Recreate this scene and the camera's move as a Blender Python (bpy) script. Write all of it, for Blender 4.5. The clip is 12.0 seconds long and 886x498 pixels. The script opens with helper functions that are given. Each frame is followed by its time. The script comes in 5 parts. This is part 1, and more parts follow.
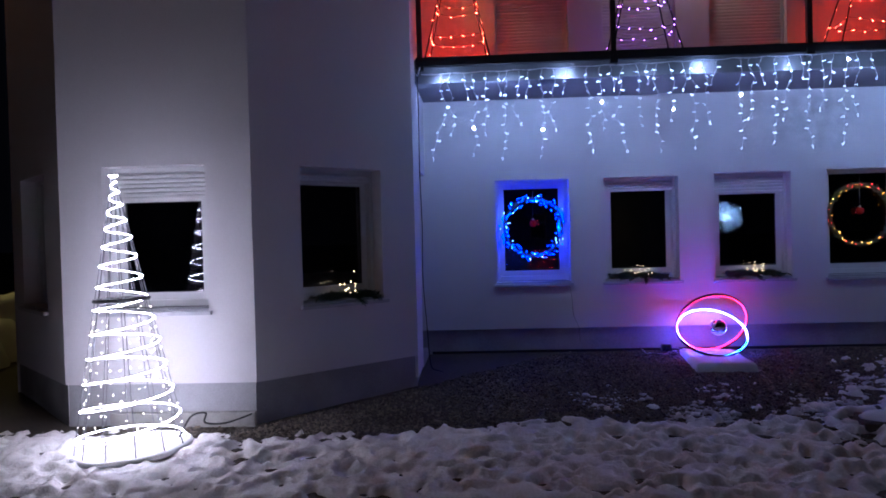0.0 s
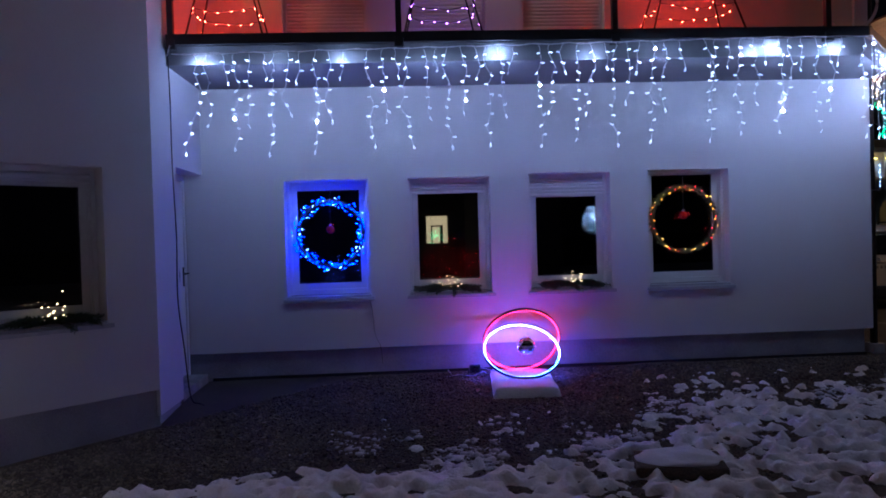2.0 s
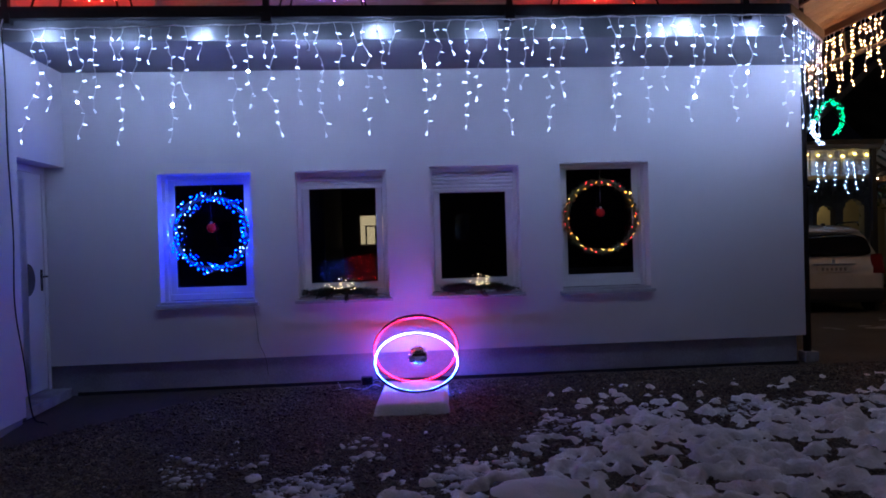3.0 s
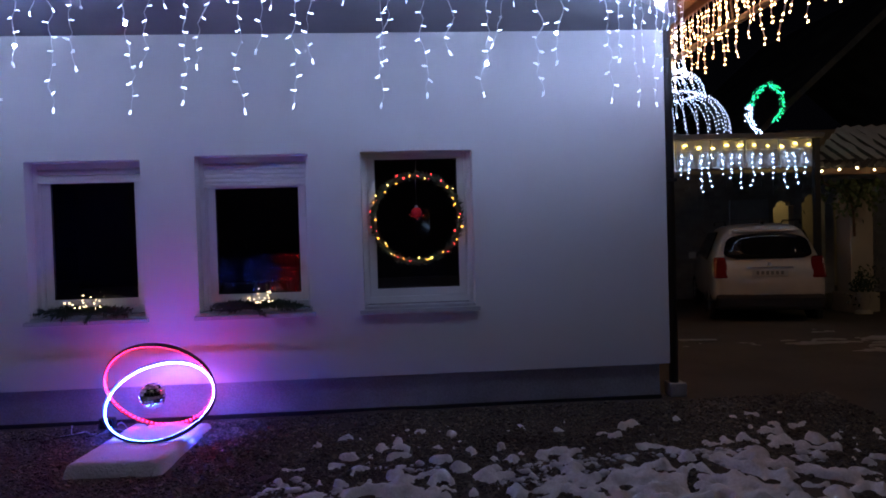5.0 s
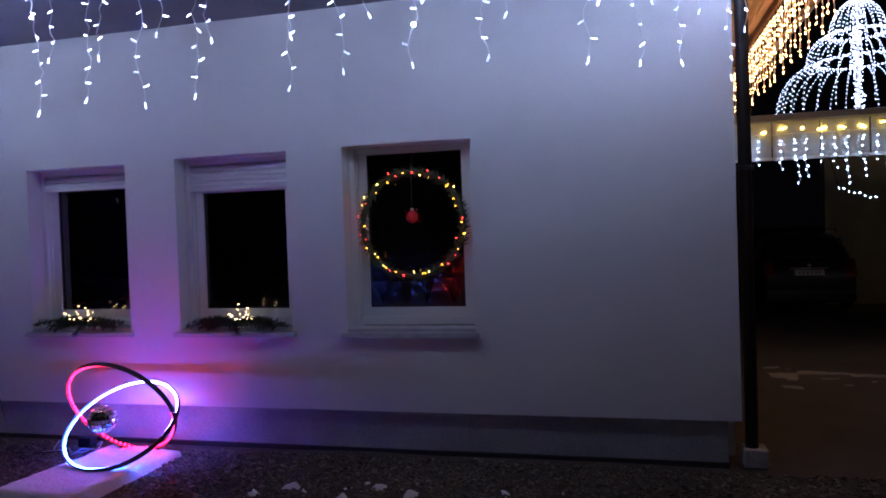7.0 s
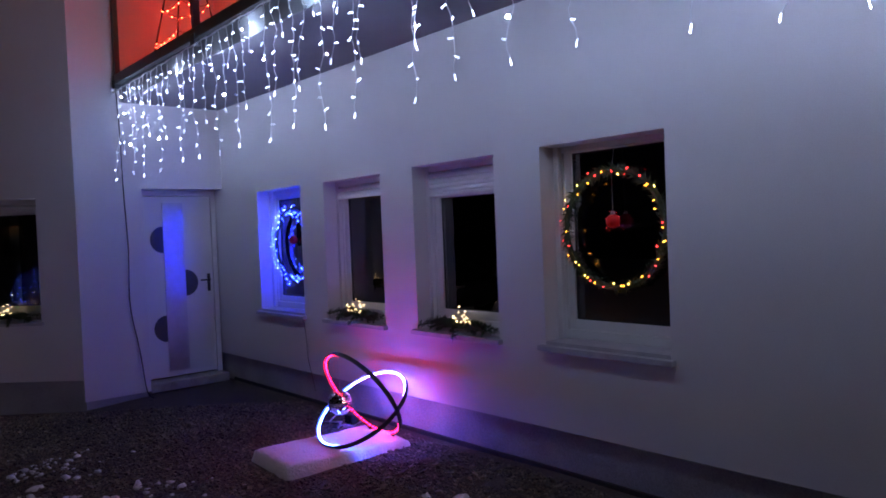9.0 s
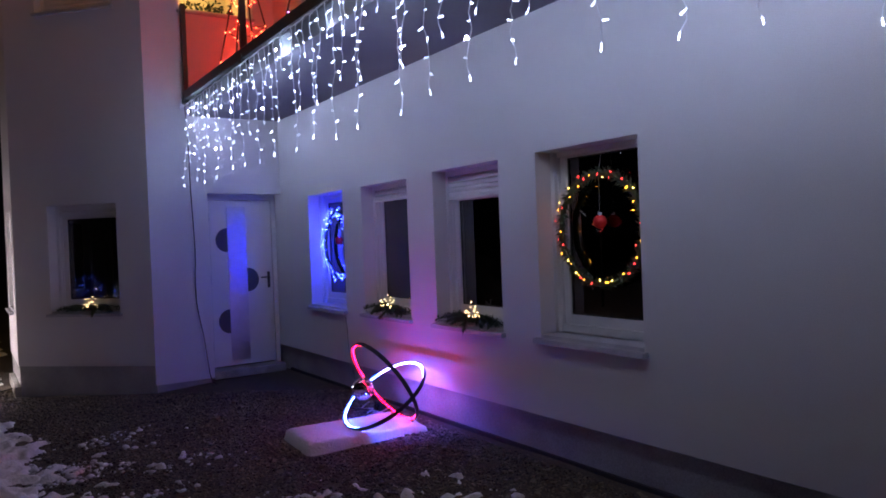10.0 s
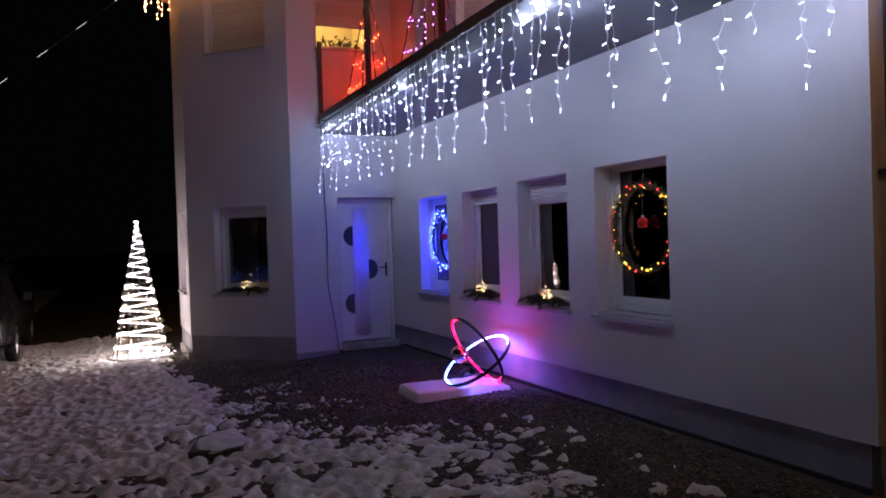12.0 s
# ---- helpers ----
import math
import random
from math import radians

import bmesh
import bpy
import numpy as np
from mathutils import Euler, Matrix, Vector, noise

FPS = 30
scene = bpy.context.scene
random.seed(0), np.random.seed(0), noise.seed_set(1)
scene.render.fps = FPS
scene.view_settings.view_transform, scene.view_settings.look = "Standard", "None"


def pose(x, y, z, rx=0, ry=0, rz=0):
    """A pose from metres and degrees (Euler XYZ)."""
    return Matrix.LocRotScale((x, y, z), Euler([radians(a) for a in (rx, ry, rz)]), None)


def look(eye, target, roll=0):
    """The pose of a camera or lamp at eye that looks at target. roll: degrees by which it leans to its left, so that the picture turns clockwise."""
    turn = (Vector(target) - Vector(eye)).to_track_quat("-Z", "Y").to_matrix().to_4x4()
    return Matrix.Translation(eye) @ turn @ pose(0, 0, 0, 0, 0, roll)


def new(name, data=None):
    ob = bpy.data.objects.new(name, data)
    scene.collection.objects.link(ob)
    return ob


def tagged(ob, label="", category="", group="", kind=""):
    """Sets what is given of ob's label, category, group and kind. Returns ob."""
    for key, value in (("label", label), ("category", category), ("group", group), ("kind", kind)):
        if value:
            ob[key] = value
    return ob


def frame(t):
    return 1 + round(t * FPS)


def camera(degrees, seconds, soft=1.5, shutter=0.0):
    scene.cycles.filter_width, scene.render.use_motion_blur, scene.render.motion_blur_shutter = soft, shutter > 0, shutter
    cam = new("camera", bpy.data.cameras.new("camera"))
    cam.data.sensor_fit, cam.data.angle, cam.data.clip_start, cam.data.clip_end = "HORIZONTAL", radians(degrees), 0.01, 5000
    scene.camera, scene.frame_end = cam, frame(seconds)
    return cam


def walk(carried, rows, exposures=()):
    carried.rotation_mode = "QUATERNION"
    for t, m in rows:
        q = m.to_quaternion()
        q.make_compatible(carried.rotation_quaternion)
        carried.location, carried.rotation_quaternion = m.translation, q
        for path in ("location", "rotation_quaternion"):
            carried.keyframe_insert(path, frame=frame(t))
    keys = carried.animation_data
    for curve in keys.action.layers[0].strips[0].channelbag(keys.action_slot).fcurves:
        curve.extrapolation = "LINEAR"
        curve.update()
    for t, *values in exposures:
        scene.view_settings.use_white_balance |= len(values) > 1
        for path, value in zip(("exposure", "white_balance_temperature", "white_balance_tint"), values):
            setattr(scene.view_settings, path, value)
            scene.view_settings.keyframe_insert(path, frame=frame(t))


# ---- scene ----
cam = camera(62.9, 12.0, soft=1.8)
PATH = [
    (0, (-0.244, 0.081, 1.478), (-0.348, 2.078, 1.448), -1.5),
    (0.5, (-0.041, 0.331, 1.525), (-0.135, 2.329, 1.482), -1.5),
    (1, (0.341, 0.58, 1.54), (0.352, 2.579, 1.498), -1.5),
    (1.5, (0.759, 0.849, 1.544), (0.831, 2.848, 1.504), -1.6),
    (2, (1.213, 1.197, 1.523), (1.336, 3.193, 1.488), -1.7),
    (2.5, (1.677, 1.466, 1.519), (1.826, 3.46, 1.484), -1.7),
    (3, (2.247, 1.854, 1.458), (2.404, 3.848, 1.429), -1.7),
    (3.5, (2.725, 2.152, 1.475), (2.915, 4.143, 1.444), -1.6),
    (5.5, (4.859, 3.525, 1.512), (4.944, 5.522, 1.464), -1.9),
    (6, (5.315, 3.86, 1.507), (5.218, 5.858, 1.464), -2.0),
    (6.5, (5.709, 4.166, 1.512), (5.422, 6.145, 1.473), -2.0),
    (8.5, (7.113, 5.341, 1.683), (5.855, 6.896, 1.632), -2.1),
    (9, (7.384, 5.644, 1.669), (5.876, 6.957, 1.62), -2.3),
    (9.5, (7.726, 5.867, 1.606), (6.083, 7.007, 1.581), -1.9),
    (10, (8.116, 5.905, 1.616), (6.45, 7.011, 1.587), -2.2),
    (10.5, (8.53, 5.842, 1.63), (6.814, 6.869, 1.604), -2.1),
    (11, (8.961, 5.713, 1.604), (7.193, 6.648, 1.583), -2.0),
    (11.5, (9.267, 5.531, 1.599), (7.461, 6.389, 1.575), -1.9),
    (12, (9.586, 5.314, 1.59), (7.771, 6.152, 1.566), -1.8),
]
walk(cam, [(t, look(eye, target, roll)) for t, eye, target, roll in PATH],
     exposures=[(0.0, 0.12, 5500, 14), (3.0, 0.12, 5900, 14), (5.5, 0.10, 6400, 14), (8.5, 0.14, 6800, 14), (12.0, 0.22, 7500, 15)])


# ---- world and large lights ----
world = bpy.data.worlds.new("night")
scene.world = world
world.use_nodes = True
world.node_tree.nodes["Background"].inputs["Color"].default_value = (0.012, 0.012, 0.02, 1)
world.node_tree.nodes["Background"].inputs["Strength"].default_value = 0.06


def lamp(name, kind, place, power, color, size=0.1, target=None):
    data = bpy.data.lights.new(name, kind)
    data.energy, data.color = power, color
    if kind == "AREA":
        data.size = size
    else:
        data.shadow_soft_size = size
    ob = new(name, data)
    ob.matrix_world = look(place, target) if target else Matrix.Translation(place)
    return ob


# unseen fills high over the yard and beside the lane; lamp of the far corner
lamp("yard_fill_light", "POINT", (3.0, 0.0, 11.0), 8.5, (1.0, 0.9, 0.86), 0.8)
lamp("lane_fill_light", "POINT", (14.5, 9.7, 4.6), 62, (1.0, 0.72, 0.45), 0.25)
lamp("corner_light", "POINT", (-9.0, 13.0, 3.0), 60, (1.0, 0.75, 0.2), 0.2)


# added with no fitting seen, to brighten the shutters over the balcony
lamp("balcony_fill_light", "POINT", (2.4, 9.15, 5.2), 15, (1.0, 0.74, 0.58), 0.12)


# ---- materials ----
def material(name, color, rough=0.6, metal=0.0, vary=0.0, scale=6.0, fine=0.0, fine_scale=120.0, bump=0.0, bump_scale=90.0, dark=None, spec=0.5, object_vary=0.0, island_vary=0.0):
    m = bpy.data.materials.new(name)
    m.use_nodes = True
    nt = m.node_tree
    n, l = nt.nodes, nt.links
    bsdf = n["Principled BSDF"]
    bsdf.inputs["Base Color"].default_value = (*color, 1)
    bsdf.inputs["Roughness"].default_value = rough
    bsdf.inputs["Metallic"].default_value = metal
    bsdf.inputs["Specular IOR Level"].default_value = spec
    geo = n.new("ShaderNodeNewGeometry")
    if vary or fine or object_vary or island_vary:
        big = n.new("ShaderNodeTexNoise")
        big.inputs["Scale"].default_value, big.inputs["Detail"].default_value = scale, 6
        small = n.new("ShaderNodeTexNoise")
        small.inputs["Scale"].default_value, small.inputs["Detail"].default_value = fine_scale, 3
        l.new(geo.outputs["Position"], big.inputs["Vector"])
        l.new(geo.outputs["Position"], small.inputs["Vector"])
        a = n.new("ShaderNodeMath"); a.operation = "MULTIPLY_ADD"
        a.inputs[1].default_value, a.inputs[2].default_value = 2 * vary, -vary
        l.new(big.outputs["Fac"], a.inputs[0])
        b = n.new("ShaderNodeMath"); b.operation = "MULTIPLY_ADD"
        b.inputs[1].default_value, b.inputs[2].default_value = 2 * fine, -fine
        l.new(small.outputs["Fac"], b.inputs[0])
        c = n.new("ShaderNodeMath"); c.operation = "ADD"
        l.new(a.outputs[0], c.inputs[0]); l.new(b.outputs[0], c.inputs[1])
        last = c
        if object_vary or island_vary:
            info = n.new("ShaderNodeObjectInfo") if object_vary else geo
            e = n.new("ShaderNodeMath"); e.operation = "MULTIPLY_ADD"
            amount = object_vary + island_vary
            e.inputs[1].default_value, e.inputs[2].default_value = 2 * amount, -amount
            l.new(info.outputs["Random" if object_vary else "Random Per Island"], e.inputs[0])
            f = n.new("ShaderNodeMath"); f.operation = "ADD"
            l.new(c.outputs[0], f.inputs[0]); l.new(e.outputs[0], f.inputs[1])
            last = f
        d = n.new("ShaderNodeMath"); d.operation = "ADD"; d.use_clamp = True
        d.inputs[1].default_value = 0.5
        l.new(last.outputs[0], d.inputs[0])
        mix = n.new("ShaderNodeMix"); mix.data_type = "RGBA"
        low = dark if dark else tuple(v * 0.35 for v in color)
        high = tuple(min(1.0, 2 * v - w) if dark is None else min(1.0, v * 1.25) for v, w in zip(color, low))
        mix.inputs["A"].default_value, mix.inputs["B"].default_value = (*low, 1), (*high, 1)
        l.new(d.outputs[0], mix.inputs["Factor"])
        l.new(mix.outputs["Result"], bsdf.inputs["Base Color"])
    if bump:
        t = n.new("ShaderNodeTexNoise")
        t.inputs["Scale"].default_value, t.inputs["Detail"].default_value = bump_scale, 5
        l.new(geo.outputs["Position"], t.inputs["Vector"])
        bp = n.new("ShaderNodeBump")
        bp.inputs["Strength"].default_value, bp.inputs["Distance"].default_value = bump, 0.01
        l.new(t.outputs["Fac"], bp.inputs["Height"])
        l.new(bp.outputs["Normal"], bsdf.inputs["Normal"])
    return m


def glow(name, color, strength):
    m = bpy.data.materials.new(name)
    m.use_nodes = True
    b = m.node_tree.nodes["Principled BSDF"]
    b.inputs["Base Color"].default_value = (*color, 1)
    b.inputs["Emission Color"].default_value = (*color, 1)
    b.inputs["Emission Strength"].default_value = strength
    return m


def pane_material(name, gain, tint):
    m = bpy.data.materials.new(name)
    m.use_nodes = True
    nt = m.node_tree
    nt.nodes.clear()
    out = nt.nodes.new("ShaderNodeOutputMaterial")
    mix = nt.nodes.new("ShaderNodeMixShader")
    clear = nt.nodes.new("ShaderNodeBsdfTransparent")
    gloss = nt.nodes.new("ShaderNodeBsdfGlossy")
    fres = nt.nodes.new("ShaderNodeFresnel")
    mul = nt.nodes.new("ShaderNodeMath")
    mul.operation, mul.use_clamp = "MULTIPLY", True
    mul.inputs[1].default_value = gain
    clear.inputs["Color"].default_value = (*tint, 1)
    gloss.inputs["Roughness"].default_value = 0.004
    fres.inputs["IOR"].default_value = 1.5
    nt.links.new(fres.outputs[0], mul.inputs[0])
    nt.links.new(mul.outputs[0], mix.inputs["Fac"])
    nt.links.new(clear.outputs[0], mix.inputs[1])
    nt.links.new(gloss.outputs[0], mix.inputs[2])
    nt.links.new(mix.outputs[0], out.inputs["Surface"])
    return m


M_STUCCO = material("stucco", (0.66, 0.64, 0.65), 0.9, vary=0.10, scale=1.1, fine=0.22, fine_scale=160, bump=0.45, bump_scale=150, dark=(0.45, 0.44, 0.45))
M_PLINTH = material("plinth_render", (0.33, 0.33, 0.34), 0.9, vary=0.35, scale=2.5, fine=0.3, fine_scale=110, bump=0.6, bump_scale=110)
M_CONCRETE = material("concrete", (0.3, 0.29, 0.27), 0.92, vary=0.5, scale=5, fine=0.4, bump=0.7, bump_scale=60)
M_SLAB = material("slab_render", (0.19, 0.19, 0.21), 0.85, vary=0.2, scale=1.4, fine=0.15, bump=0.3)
M_PVC = material("white_pvc", (0.8, 0.8, 0.8), 0.35, vary=0.06, scale=3, fine=0.03)
M_SHUTTER = material("shutter_slat", (0.72, 0.72, 0.74), 0.45, vary=0.08, scale=4, object_vary=0.06)
M_FASCIA = material("slate_fascia", (0.16, 0.165, 0.175), 0.55, vary=0.25, scale=2.5, fine=0.1)
M_SHUTTER_UP = material("upper_shutter_slat", (0.64, 0.6, 0.56), 0.5, vary=0.1, scale=4, object_vary=0.06)
M_SILL = material("sill_sheet", (0.40, 0.40, 0.43), 0.45, vary=0.2, scale=9, fine=0.1)
M_BLACK = material("black_steel", (0.02, 0.02, 0.022), 0.45, vary=0.3, scale=20)
M_RUBBER = material("black_rubber", (0.02, 0.02, 0.02), 0.8, vary=0.3, scale=30)
M_CABLE_WHITE = material("white_cable", (0.75, 0.77, 0.8), 0.5)
# the darkness of unlit rooms, put into the wall colour
M_ROOM = material("unlit_room_shade", (0.03, 0.03, 0.035), 0.9, vary=0.4, scale=2)
M_GLASS = pane_material("window_glass", 2.6, (0.55, 0.55, 0.58))
M_DOOR = material("door_white", (0.78, 0.77, 0.8), 0.35, vary=0.05, scale=2, fine=0.02)
M_STEEL = material("brushed_steel", (0.55, 0.55, 0.6), 0.3, 0.9, vary=0.12, scale=12)
M_DISC = material("dark_door_inlay", (0.05, 0.05, 0.06), 0.25, vary=0.1, scale=10)
M_SNOW = material("trampled_snow", (0.86, 0.85, 0.87), 0.75, vary=0.30, scale=4.5, fine=0.35, fine_scale=55, bump=0.9, bump_scale=48, dark=(0.56, 0.51, 0.48))
M_SLUSH = material("worn_slush", (0.26, 0.24, 0.22), 0.7, vary=0.4, scale=3, fine=0.3, bump=0.6, bump_scale=40)
M_SNOW_CLEAN = material("clean_snow", (0.82, 0.83, 0.87), 0.7, vary=0.1, scale=6, fine=0.1, bump=0.5, bump_scale=60)
M_GRAVEL = material("gravel_bed", (0.09, 0.07, 0.05), 0.95, vary=0.5, scale=1.3, fine=0.9, fine_scale=75, bump=1.0, bump_scale=85, dark=(0.03, 0.027, 0.024))
M_PEBBLE = material("pebble", (0.175, 0.142, 0.105), 0.8, vary=0.6, scale=1.4, fine=0.2, fine_scale=60, dark=(0.05, 0.045, 0.04), island_vary=0.45)
M_ASPHALT = material("asphalt", (0.055, 0.053, 0.05), 0.85, vary=0.5, scale=0.8, fine=0.6, fine_scale=140, bump=0.6)
M_FABRIC = material("white_fleece", (0.78, 0.76, 0.8), 0.95, vary=0.12, scale=14, fine=0.2, bump=1.0, bump_scale=55)
M_PINE = material("pine_needles", (0.035, 0.06, 0.03), 0.7, vary=0.5, scale=30, object_vary=0.1)
M_IVY = material("ivy_leaf", (0.07, 0.10, 0.03), 0.55, vary=0.4, scale=20)
M_WOOD = material("stained_wood", (0.16, 0.085, 0.04), 0.5, vary=0.4, scale=5, fine=0.3, fine_scale=50)
M_ROOF = material("dark_tiles", (0.10, 0.10, 0.10), 0.8, vary=0.4, scale=3, object_vary=0.1)
M_ROOFSNOW = material("snow_dusted_tiles", (0.32, 0.36, 0.36), 0.8, vary=0.5, scale=0.9, fine=0.3, fine_scale=12, dark=(0.06, 0.07, 0.07))
M_BRICKWHITE = material("white_brick", (0.34, 0.33, 0.31), 0.85, vary=0.25, scale=4, object_vary=0.08, bump=0.5)
M_CREAM = material("cream_render", (0.5, 0.44, 0.32), 0.9, vary=0.2, scale=2, bump=0.4)
M_RED_PAINT = material("red_bauble", (0.5, 0.02, 0.02), 0.15, 0.3)
M_CARWHITE = material("white_car_paint", (0.55, 0.53, 0.49), 0.22, vary=0.12, scale=3, fine=0.05)
M_CARDARK = material("dark_car_paint", (0.03, 0.03, 0.035), 0.2)
M_TYRE = material("tyre_rubber", (0.018, 0.018, 0.018), 0.8, bump=0.4)
M_RIM = material("alloy_rim", (0.45, 0.45, 0.46), 0.35, 0.85)
M_TINT = material("tinted_glass", (0.008, 0.008, 0.01), 0.05)
M_TAIL = material("red_lens", (0.16, 0.010, 0.012), 0.15)
M_PLATE = material("plate_white", (0.55, 0.55, 0.52), 0.5)
M_BAR = material("plate_bar", (0.22, 0.22, 0.22), 0.5)
M_CHROME = material("chrome", (0.8, 0.8, 0.82), 0.1, 1.0)
M_MIRROR = material("mirror_tile", (0.85, 0.85, 0.88), 0.16, 1.0)
M_FROST = material("frosted_panel", (0.45, 0.47, 0.48), 0.3, vary=0.15, scale=6)

COOL = (0.47, 0.62, 1.0)
G_ICE = glow("cool_white_led", COOL, 15)
G_ICE_DIM = glow("dim_cool_led", COOL, 7)
G_ICE_HOT = glow("bright_cool_led", COOL, 1850)
G_ROPE = glow("white_rope_light", (0.96, 0.88, 0.98), 46)
G_WARM = glow("warm_white_led", (1.0, 0.72, 0.36), 9)
G_FAIRY = glow("fairy_led", (1.0, 0.8, 0.6), 16)
G_GOLD = glow("gold_led", (1.0, 0.44, 0.15), 34)
G_GOLD_SOFT = glow("soft_gold_led", (1.0, 0.44, 0.15), 40)
G_YELLOW = glow("yellow_led", (1.0, 0.68, 0.12), 20)
G_RED = glow("red_led", (1.0, 0.03, 0.03), 14)
G_AMBER = glow("amber_led", (1.0, 0.36, 0.03), 14)
G_BLUE = glow("blue_led", (0.002, 0.013, 1.0), 170)
G_BLUE_DIM = glow("soft_blue_led", (0.05, 0.12, 1.0), 12)
G_DOME = glow("fountain_led", (0.55, 0.68, 1.0), 6)
G_PALE = glow("icy_blue_led", (0.16, 0.36, 1.0), 40)
G_CYAN = glow("pale_blue_led", (0.42, 0.64, 1.0), 24)
G_GREEN = glow("green_led", (0.02, 1.0, 0.35), 6)
G_PURPLE = glow("purple_led", (0.38, 0.12, 1.0), 32)
G_BALCRED = glow("balcony_red_led", (1.0, 0.036, 0.014), 180)
G_RING_RED = glow("red_ring_led", (1.0, 0.004, 0.024), 75)
G_RING_WHITE = glow("white_ring_led", (0.17, 0.14, 1.0), 180)
G_RING_BLUE = glow("blue_ring_led", (0.02, 0.08, 1.0), 230)
G_FAINT = glow("faint_tube_lamp", (0.8, 0.85, 1.0), 0.5)
G_ROOMLIGHT = glow("lit_room", (1.0, 0.80, 0.38), 1.5)


# ---- mesh helpers ----
def part(name, bm, mat, parent=None, label="", smooth=False):
    me = bpy.data.meshes.new(name)
    bm.to_mesh(me)
    bm.free()
    if smooth:
        me.polygons.foreach_set("use_smooth", [True] * len(me.polygons))
    me.materials.append(mat)
    ob = new(name, me)
    ob.parent = parent
    if label:
        ob["label"] = label
    return ob


def share(name, me, parent, m, label=""):
    ob = new(name, me)
    ob.parent = parent
    ob.matrix_basis = m
    if label:
        ob["label"] = label
    return ob


def mesh_of(name, bm, mat, smooth=False):
    me = bpy.data.meshes.new(name)
    bm.to_mesh(me)
    bm.free()
    if smooth:
        me.polygons.foreach_set("use_smooth", [True] * len(me.polygons))
    me.materials.append(mat)
    return me


def thing(name, label, category, place=(0, 0, 0), group="", kind="", rz=0.0):
    ob = new(name)
    ob.empty_display_size = 0.1
    ob.matrix_basis = pose(*place, 0, 0, rz)
    return tagged(ob, label, category, group, kind)


def box(bm, lo, hi, bevel=0.0):
    c = [(lo[i] + hi[i]) / 2 for i in range(3)]
    d = [abs(hi[i] - lo[i]) for i in range(3)]
    r = bmesh.ops.create_cube(bm, size=1.0, matrix=Matrix.Translation(c) @ Matrix.Diagonal((*d, 1)))
    if bevel:
        es = list({e for v in r["verts"] for e in v.link_edges})
        bmesh.ops.bevel(bm, geom=es, offset=bevel, segments=2, affect="EDGES", profile=0.6)
    return bm


def boxed(lo, hi, bevel=0.0):
    return box(bmesh.new(), lo, hi, bevel)


def rod(bm, a, b, r, r2=None, seg=8):
    a, b = Vector(a), Vector(b)
    d = b - a
    m = Matrix.Translation((a + b) / 2) @ d.to_track_quat("Z", "Y").to_matrix().to_4x4()
    bmesh.ops.create_cone(bm, cap_ends=True, segments=seg, radius1=r, radius2=r if r2 is None else r2, depth=d.length, matrix=m)
    return bm


def tube(bm, pts, r, seg=6, closed=False):
    pts = [Vector(p) for p in pts]
    n = len(pts)
    rings = []
    for i, p in enumerate(pts):
        a = pts[(i - 1) % n] if closed or i else p
        b = pts[(i + 1) % n] if closed or i < n - 1 else p
        t = (b - a).normalized()
        u = t.cross(Vector((0.03, 0.02, 1)))
        if u.length < 1e-3:
            u = t.cross(Vector((1, 0, 0)))
        u.normalize()
        v = t.cross(u)
        rings.append([bm.verts.new(p + r * (math.cos(k * math.tau / seg) * u + math.sin(k * math.tau / seg) * v)) for k in range(seg)])
    for i in range(n if closed else n - 1):
        A, B = rings[i], rings[(i + 1) % n]
        for k in range(seg):
            bm.faces.new((A[k], A[(k + 1) % seg], B[(k + 1) % seg], B[k]))
    if not closed:
        bm.faces.new(rings[0][::-1])
        bm.faces.new(rings[-1])
    return bm


def ball(bm, c, r, u=10, v=7):
    bmesh.ops.create_uvsphere(bm, u_segments=u, v_segments=v, radius=r, matrix=Matrix.Translation(c))
    return bm


def prism(bm, outline, z0, z1):
    lo = [bm.verts.new((x, y, z0)) for x, y in outline]
    hi = [bm.verts.new((x, y, z1)) for x, y in outline]
    n = len(outline)
    bm.faces.new(lo[::-1])
    bm.faces.new(hi)
    for i in range(n):
        bm.faces.new((lo[i], lo[(i + 1) % n], hi[(i + 1) % n], hi[i]))
    bmesh.ops.recalc_face_normals(bm, faces=bm.faces)
    return bm


def local(P, d):
    """A frame on a wall: x along the wall, y into the wall, z up."""
    dx, dy = d
    return Matrix(((dx, -dy, 0, P[0]), (dy, dx, 0, P[1]), (0, 0, 1, 0), (0, 0, 0, 1)))


